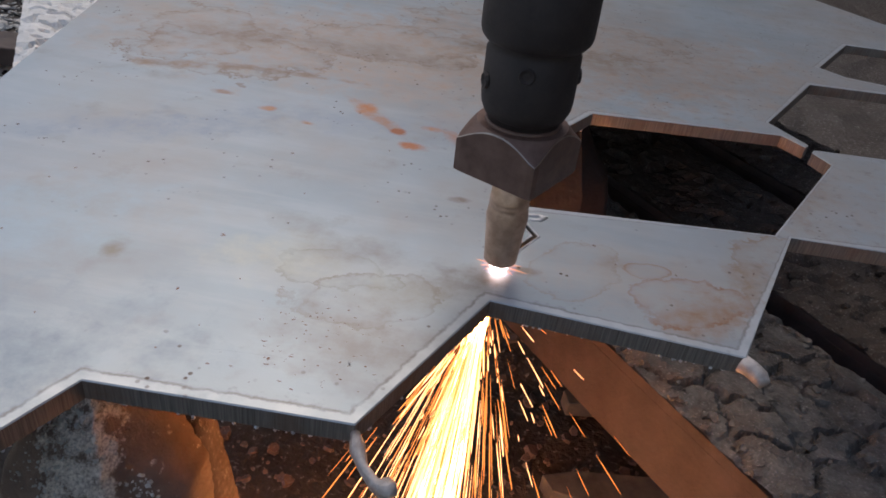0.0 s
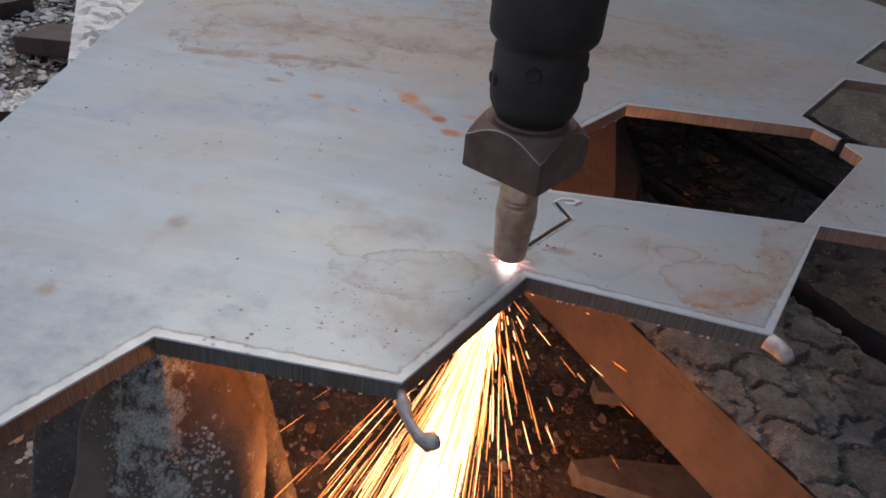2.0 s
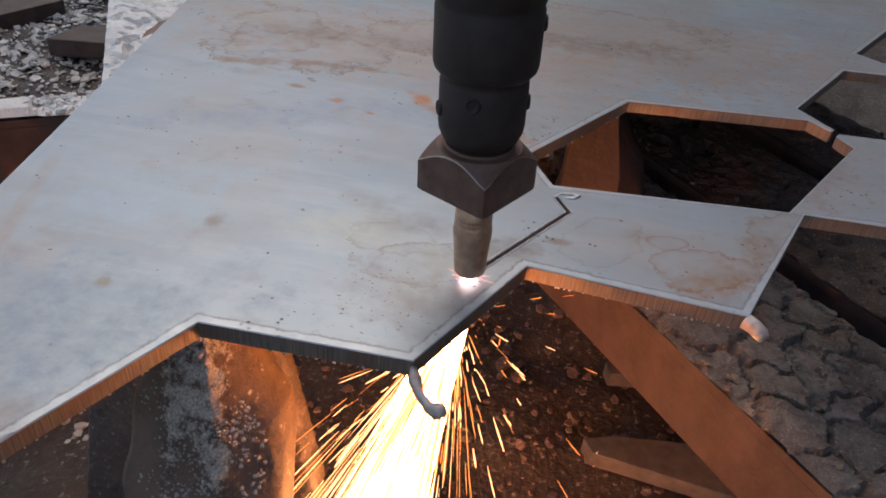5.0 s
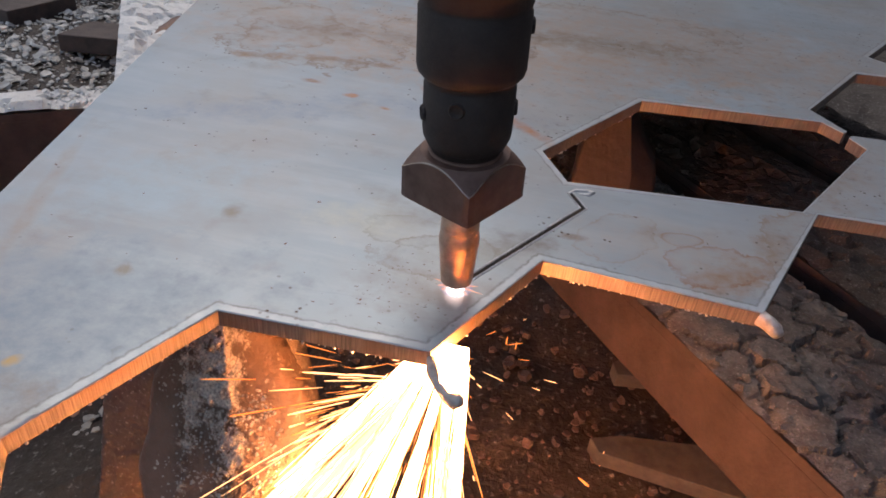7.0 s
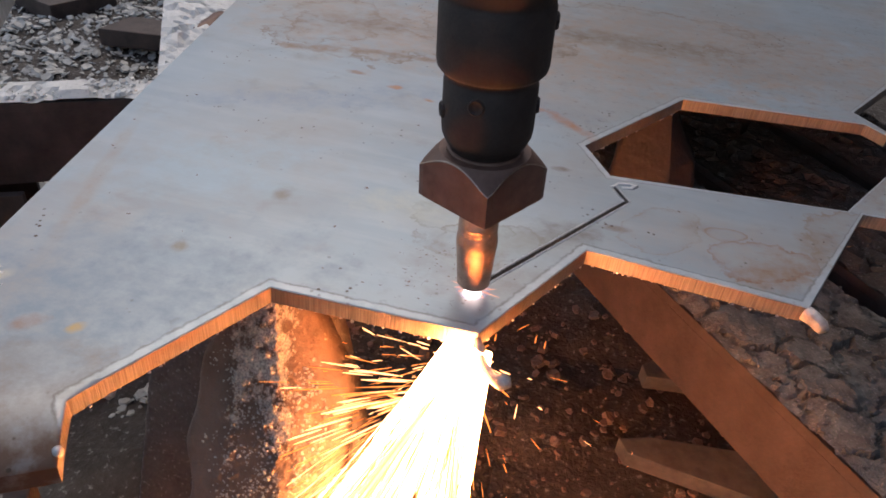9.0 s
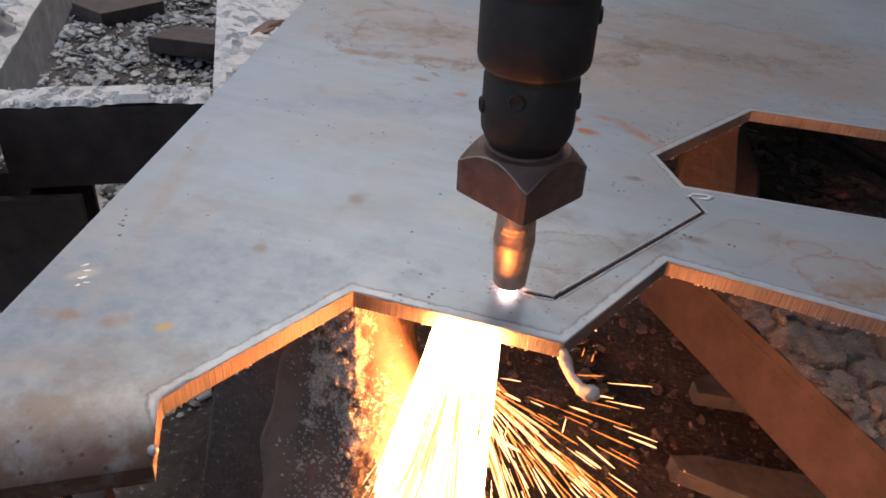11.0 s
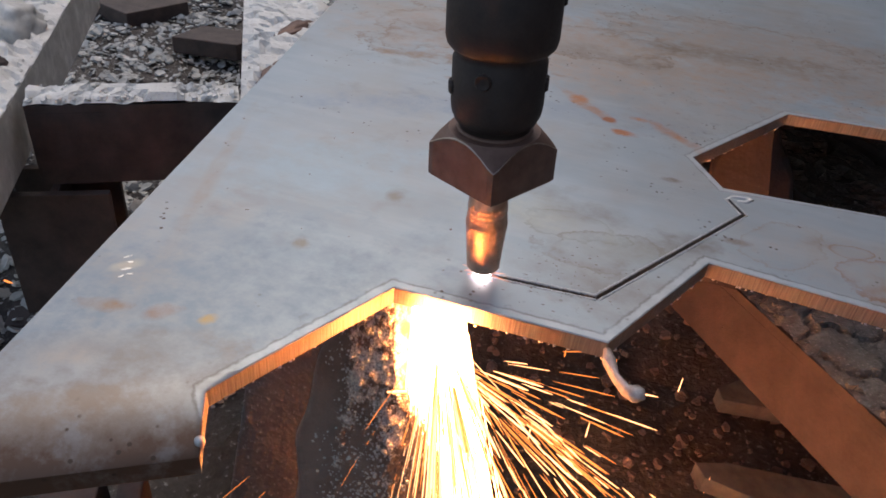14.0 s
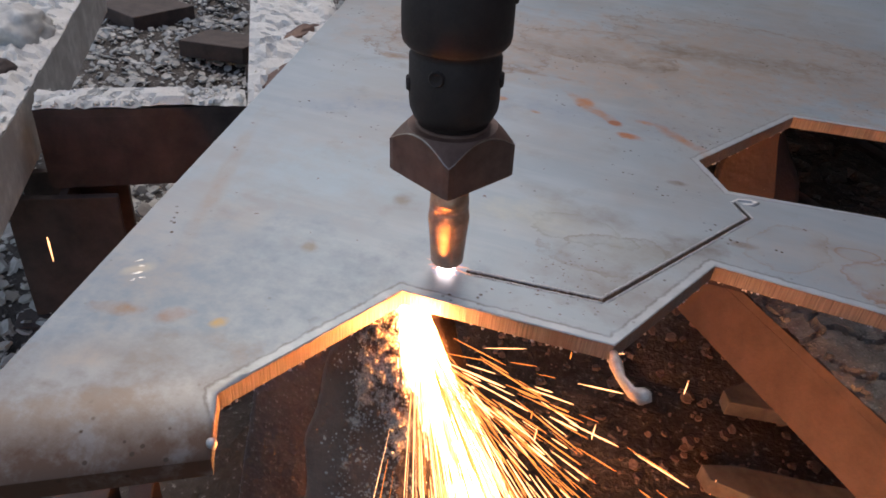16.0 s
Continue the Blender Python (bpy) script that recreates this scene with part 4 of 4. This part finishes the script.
# ---- spark jet ----
def streaks(seed, count, half_angle, length, thick, reach, start=0.0, mouth=0.0):
    """Thin tapered streaks fanning down from a point."""
    rng = random.Random(seed)
    v, f = [], []
    for _ in range(count):
        ang, az = radians(half_angle) * min(1.0, abs(rng.gauss(0, 0.55))), rng.uniform(0, 6.283)
        d = Vector((math.sin(ang) * math.cos(az), math.sin(ang) * math.sin(az), -math.cos(ang))).normalized()
        s0 = start + rng.random() ** 1.2 * (reach - start - length * 0.5)
        l = length * rng.uniform(0.3, 1.2)
        r = thick * rng.uniform(0.35, 1.1)
        droop = Vector((0, 0, -0.0012))
        hole = Vector((rng.gauss(0, mouth), rng.gauss(0, mouth), 0))
        pts = [hole + d * (s0 + l * u) + droop * (s0 + l * u) ** 2 for u in (0.0, 0.4, 0.8, 1.0)]
        bv, bf = tube([tuple(p) for p in pts], [r * 0.35, r, r, r * 0.4], 4)
        o = len(v)
        v += bv
        f += [tuple(i + o for i in q) for q in bf]
    return v, f


JET = tagged(new("spark_jet"), "white-hot jet of molten metal and sparks blown through the cut", "sparks")
JETS = []
for k in range(7):
    body = streaks(40 + k, 210, 3.6, 8.0, 0.024, 27, 0.0, 0.09)
    core = tube([(0, 0, 0.3), (0, 0, -2), (0, 0, -6), (0, 0, -14), (0, 0, -26)], [0.14, 0.15, 0.15, 0.13, 0.1], 12)
    jv, jf = join(body, core)
    jet_mesh = mesh_from("molten_stream", jv, jf, [STREAK, CORE])
    jet_mesh.polygons.foreach_set("material_index", [int(i >= len(body[1])) for i in range(len(jf))])
    JETS.append(place("molten_stream", jet_mesh, JET, "blinding white stream"))
    JETS[-1]["kind"] = "stuff"
SPRAYS = []
for k, (count, angle, length, thick, mat, text) in enumerate((
    (120, 20, 5.0, 0.022, HOT, "fan of yellow-white spark streaks"), (120, 23, 4.5, 0.018, WARM, "fan of orange spark streaks"),
    (110, 19, 5.0, 0.020, WARM, "fan of orange spark streaks"), (90, 46, 2.5, 0.017, WARM, "scattered orange sparks"), (90, 16, 6.0, 0.020, HOT, "fan of yellow-white spark streaks"),
    (150, 9, 6.5, 0.026, HOT, "fan of yellow-white spark streaks"), (120, 9, 6.0, 0.022, HOT, "fan of yellow-white spark streaks"), (110, 12, 6.5, 0.018, WARM, "fan of orange spark streaks"),
    (110, 34, 2.2, 0.03, HOT, "short yellow sparks thrown aside"), (100, 34, 3.0, 0.024, WARM, "short orange sparks thrown aside"), (60, 40, 1.5, 0.034, HOT, "burst of short bright sparks"), (70, 44, 1.9, 0.022, WARM, "burst of short orange sparks"))):
    jv, jf = streaks(60 + k, count, angle, length, thick, 26 if angle < 30 else (17 if k < 10 else 7.5), 0.8)
    SPRAYS.append(place("spark_spray", mesh_from("spark_spray", jv, jf, [mat]), JET, text))
    SPRAYS[-1]["kind"] = "stuff"

# single sparks that fly off and fall to the floor
sv, sf = tube([(0, 0, -0.9), (0, 0, -0.4), (0, 0, 0.5), (0, 0, 0.9)], [0.014, 0.042, 0.058, 0.024], 5)
SPARK_MESHES = [mesh_from("spark", sv, sf, [HOT]), mesh_from("spark", [(x, y, z * 0.55) for x, y, z in sv], sf, [WARM])]
SPARKS = [tagged(place("spark", SPARK_MESHES[k % 2]), "single glowing spark streak in flight", "spark", "flying sparks") for k in range(231)]


# ---- what moves ----
# seconds, lean of the stream to the left in degrees, half spread, start offset across and towards the front, half width of the mouth in centimetres
STREAM = [
    (0, 3, 1.2, 0, -0.3, 0.03), (0.5, 4, 1.8, 0, -0.32, 0.04), (1, 6, 7.5, 0, -0.33, 0.04), (1.5, 6, 4, 0, -0.35, 0.05), (2, 7, 3, 0, -0.37, 0.06), (2.5, 6, 3, 0, -0.38, 0.06), (3, 6, 2.4, 0, -0.4, 0.07),
    (3.5, 5, 2.4, 0, -0.5, 0.07), (4, 8, 2.4, 0, -0.6, 0.08), (5, 11, 6, 0, -1.2, 0.19), (6, 12, 10, 0, -1.8, 0.3), (6.5, 13, 15, 0.15, -2.2, 0.35), (7, 14, 18, 0.2, -2.6, 0.6), (7.5, 14, 17, 0.1, -2.58, 0.44),
    (8, 14, 16, 0.0, -2.55, 0.43), (8.5, 13, 14, 0.1, -2.52, 0.5), (9, 11, 12, 0.4, -2.5, 0.6), (10, 7, 9, -0.1, -2.4, 0.7), (11, 2, 6, -0.8, -2.37, 0.85), (11.5, -1, 6, -1, -2.35, 0.88), (12, -3, 5, -1, -2.33, 0.88),
    (12.5, -3, 5, -1.0, -2.32, 0.86), (13, -5, 5, -1.0, -2.3, 0.8), (13.5, -7, 4, -0.9, -2.28, 0.7), (14, -9, 5, -0.75, -2.27, 0.68), (14.5, -12, 5, -0.7, -2.25, 0.6), (15, -15, 4, -0.6, -2.23, 0.48),
    (15.5, -16, 6, -0.45, -2.22, 0.42), (16, -16, 8, -0.3, -2.2, 0.35),
]


def motions():
    times = [0.5 * k for k in range(33)]
    rows = []
    for t in times:
        p = on_path(travelled(t))
        side = float(np.interp(t, (0, 3, 6.5, 9, 12.5, 16), (0.2, 0.1, 0.0, 0.0, -0.1, -0.1)))
        rows.append((t, pose((p.x + side) * CM, p.y * CM, 0, 0, max(0.0, 1.6 - 0.14 * t), 0)))
    walk(TORCH, rows)
    grid = [0.25 * k for k in range(65)]
    at = np.array(STREAM)

    def stream(t):
        return [float(np.interp(t, at[:, 0], at[:, c])) for c in (1, 2, 3, 4, 5)]

    rows = []
    for t in grid:
        p, (lean, wide, off, front, mouth) = on_path(travelled(t)), stream(t)
        rows.append((t, pose((p.x + off) * CM, (p.y + front) * CM, -0.6 * CM)))
    walk(JET, rows)

    def ahead(t):
        return float(np.interp(t, (0, 4, 6.5, 9, 11.5, 13, 16), (-3, -4, -18, -17, -9, -4, -3)))

    for k, ob in enumerate(JETS):
        walk(ob, [(t, pose((3 - k) * 0.37 * stream(t)[4] * CM, 0, 0, ahead(t), stream(t)[0] + (k - 3) * 0.37 * stream(t)[1], 0) @ pose(0, 0, 0, 0, 0, (47 + 6 * k) * 4 * t)) for t in grid])
    for k, ob in enumerate(SPRAYS):
        side = (0.8, 0.3, -1.2, 0.0, 1.1, 0.95, -1.45, 1.3, 0, 0, 0, 0)[k]
        if k >= 10:
            swing = [(t, float(np.interp(t, (0, 5, 6.5, 9, 11.2, 16), (8, 12, 52, 56, -64, -56)))) for t in grid]
            walk(ob, [(t, pose(0, 0, -0.012, float(np.interp(t, (0, 16), (-6, 2))), a, 0) @ pose(0, 0, 0, 0, 0, (29 + 11 * k) * 4 * t)) for t, a in swing])
            continue
        if k >= 8:
            walk(ob, [(t, pose(0, 0, 0, float(np.interp(t, (0, 9, 11, 16), (34, 34, -12, -12))), float(np.interp(t, (0, 9, 11, 16), (4, 14, -24, -38))), 0) @ pose(0, 0, 0, 0, 0, (37 + 9 * k) * 4 * t)) for t in grid])
            continue
        walk(ob, [(t, pose(0, 0, 0, ahead(t) - 4, stream(t)[0] * 1.15 + side * stream(t)[1], 0) @ pose(0, 0, 0, 0, 0, (61 - 13 * k) * 4 * t)) for t in grid])
    for ob, done in KERF_PIECES:
        if done + 0.6 >= 16:
            continue
        rows = [(0.0, pose(0, 0, 0))]
        done = max(done, 0.1)
        if done > 0.2:
            rows.append((done - 0.05, pose(0, 0, 0)))
        rows += [(done + 0.03, pose(0, 0, -0.03)), (done + 0.25, pose(0, 0, -0.26)), (done + 0.3, pose(0, 0, -0.272)), (16.0, pose(0, 0, -0.272))]
        walk(ob, rows)
    for ob, done in KERF_LIPS:
        done = max(done + 0.1, 0.1)
        walk(ob, [(0.0, pose(0, 0, -0.001)), (min(done, 15.8), pose(0, 0, -0.001)), (min(done, 15.8) + 0.2, pose(0, 0, 0 if done < 15.8 else -0.001)), (16.1, pose(0, 0, 0 if done < 15.8 else -0.001))])
    rng = random.Random(77)
    for k, ob in enumerate(SPARKS):
        late = k >= 165
        mark = (11.0 + 0.5 * ((k - 165) // 6) if late else 0.5 * (k // 5)) + 0.02
        t0 = max(0.1, mark - rng.uniform(0.03, 0.11 if late else 0.15))
        lean = stream(t0)
        p = on_path(travelled(t0))
        src = Vector((p.x + lean[2] - 0.1 * lean[0] * 0.3, p.y + lean[3], -3.0))
        vel = Vector((rng.gauss(-0.6 * lean[0] / 20, 0.75), rng.gauss(-0.1, 0.5), rng.uniform(-0.9, 0.25))) * 100
        if late:
            vel = Vector((rng.uniform(15, 110), rng.gauss(-15, 35), rng.uniform(-80, 25)))
            if k % 3 == 0:
                src = Vector((rng.uniform(-34, -22), rng.uniform(14, 26), rng.uniform(-16, -11)))
                vel = Vector((rng.uniform(-110, -30), rng.gauss(10, 25), rng.uniform(-40, 60)))
        rows = []
        s = 0.0
        while s < t0 - 0.3:
            q, o = on_path(travelled(s)), stream(s)
            rows.append((s, pose((q.x + o[2]) * CM, (q.y + o[3]) * CM, -0.03)))
            s += 1.0
        rows += [(t0 - 0.06, Matrix.Translation(src * CM)), (t0 - 0.02, Matrix.Translation(src * CM)), (t0, Matrix.Translation(src * CM))]
        for i in range(1, 9):
            u = 0.0667 * i
            spot = src + vel * u + Vector((0, 0, -490 * u * u))
            now = vel + Vector((0, 0, -980 * u))
            spot.z = max(spot.z, GROUND_Z + 0.3)
            if t0 + u < 15.95:
                rows.append((t0 + u, Matrix.Translation(spot * CM) @ now.to_track_quat("Z", "Y").to_matrix().to_4x4()))
        rows.append((16.0, rows[-1][1]))
        walk(ob, rows)


motions()
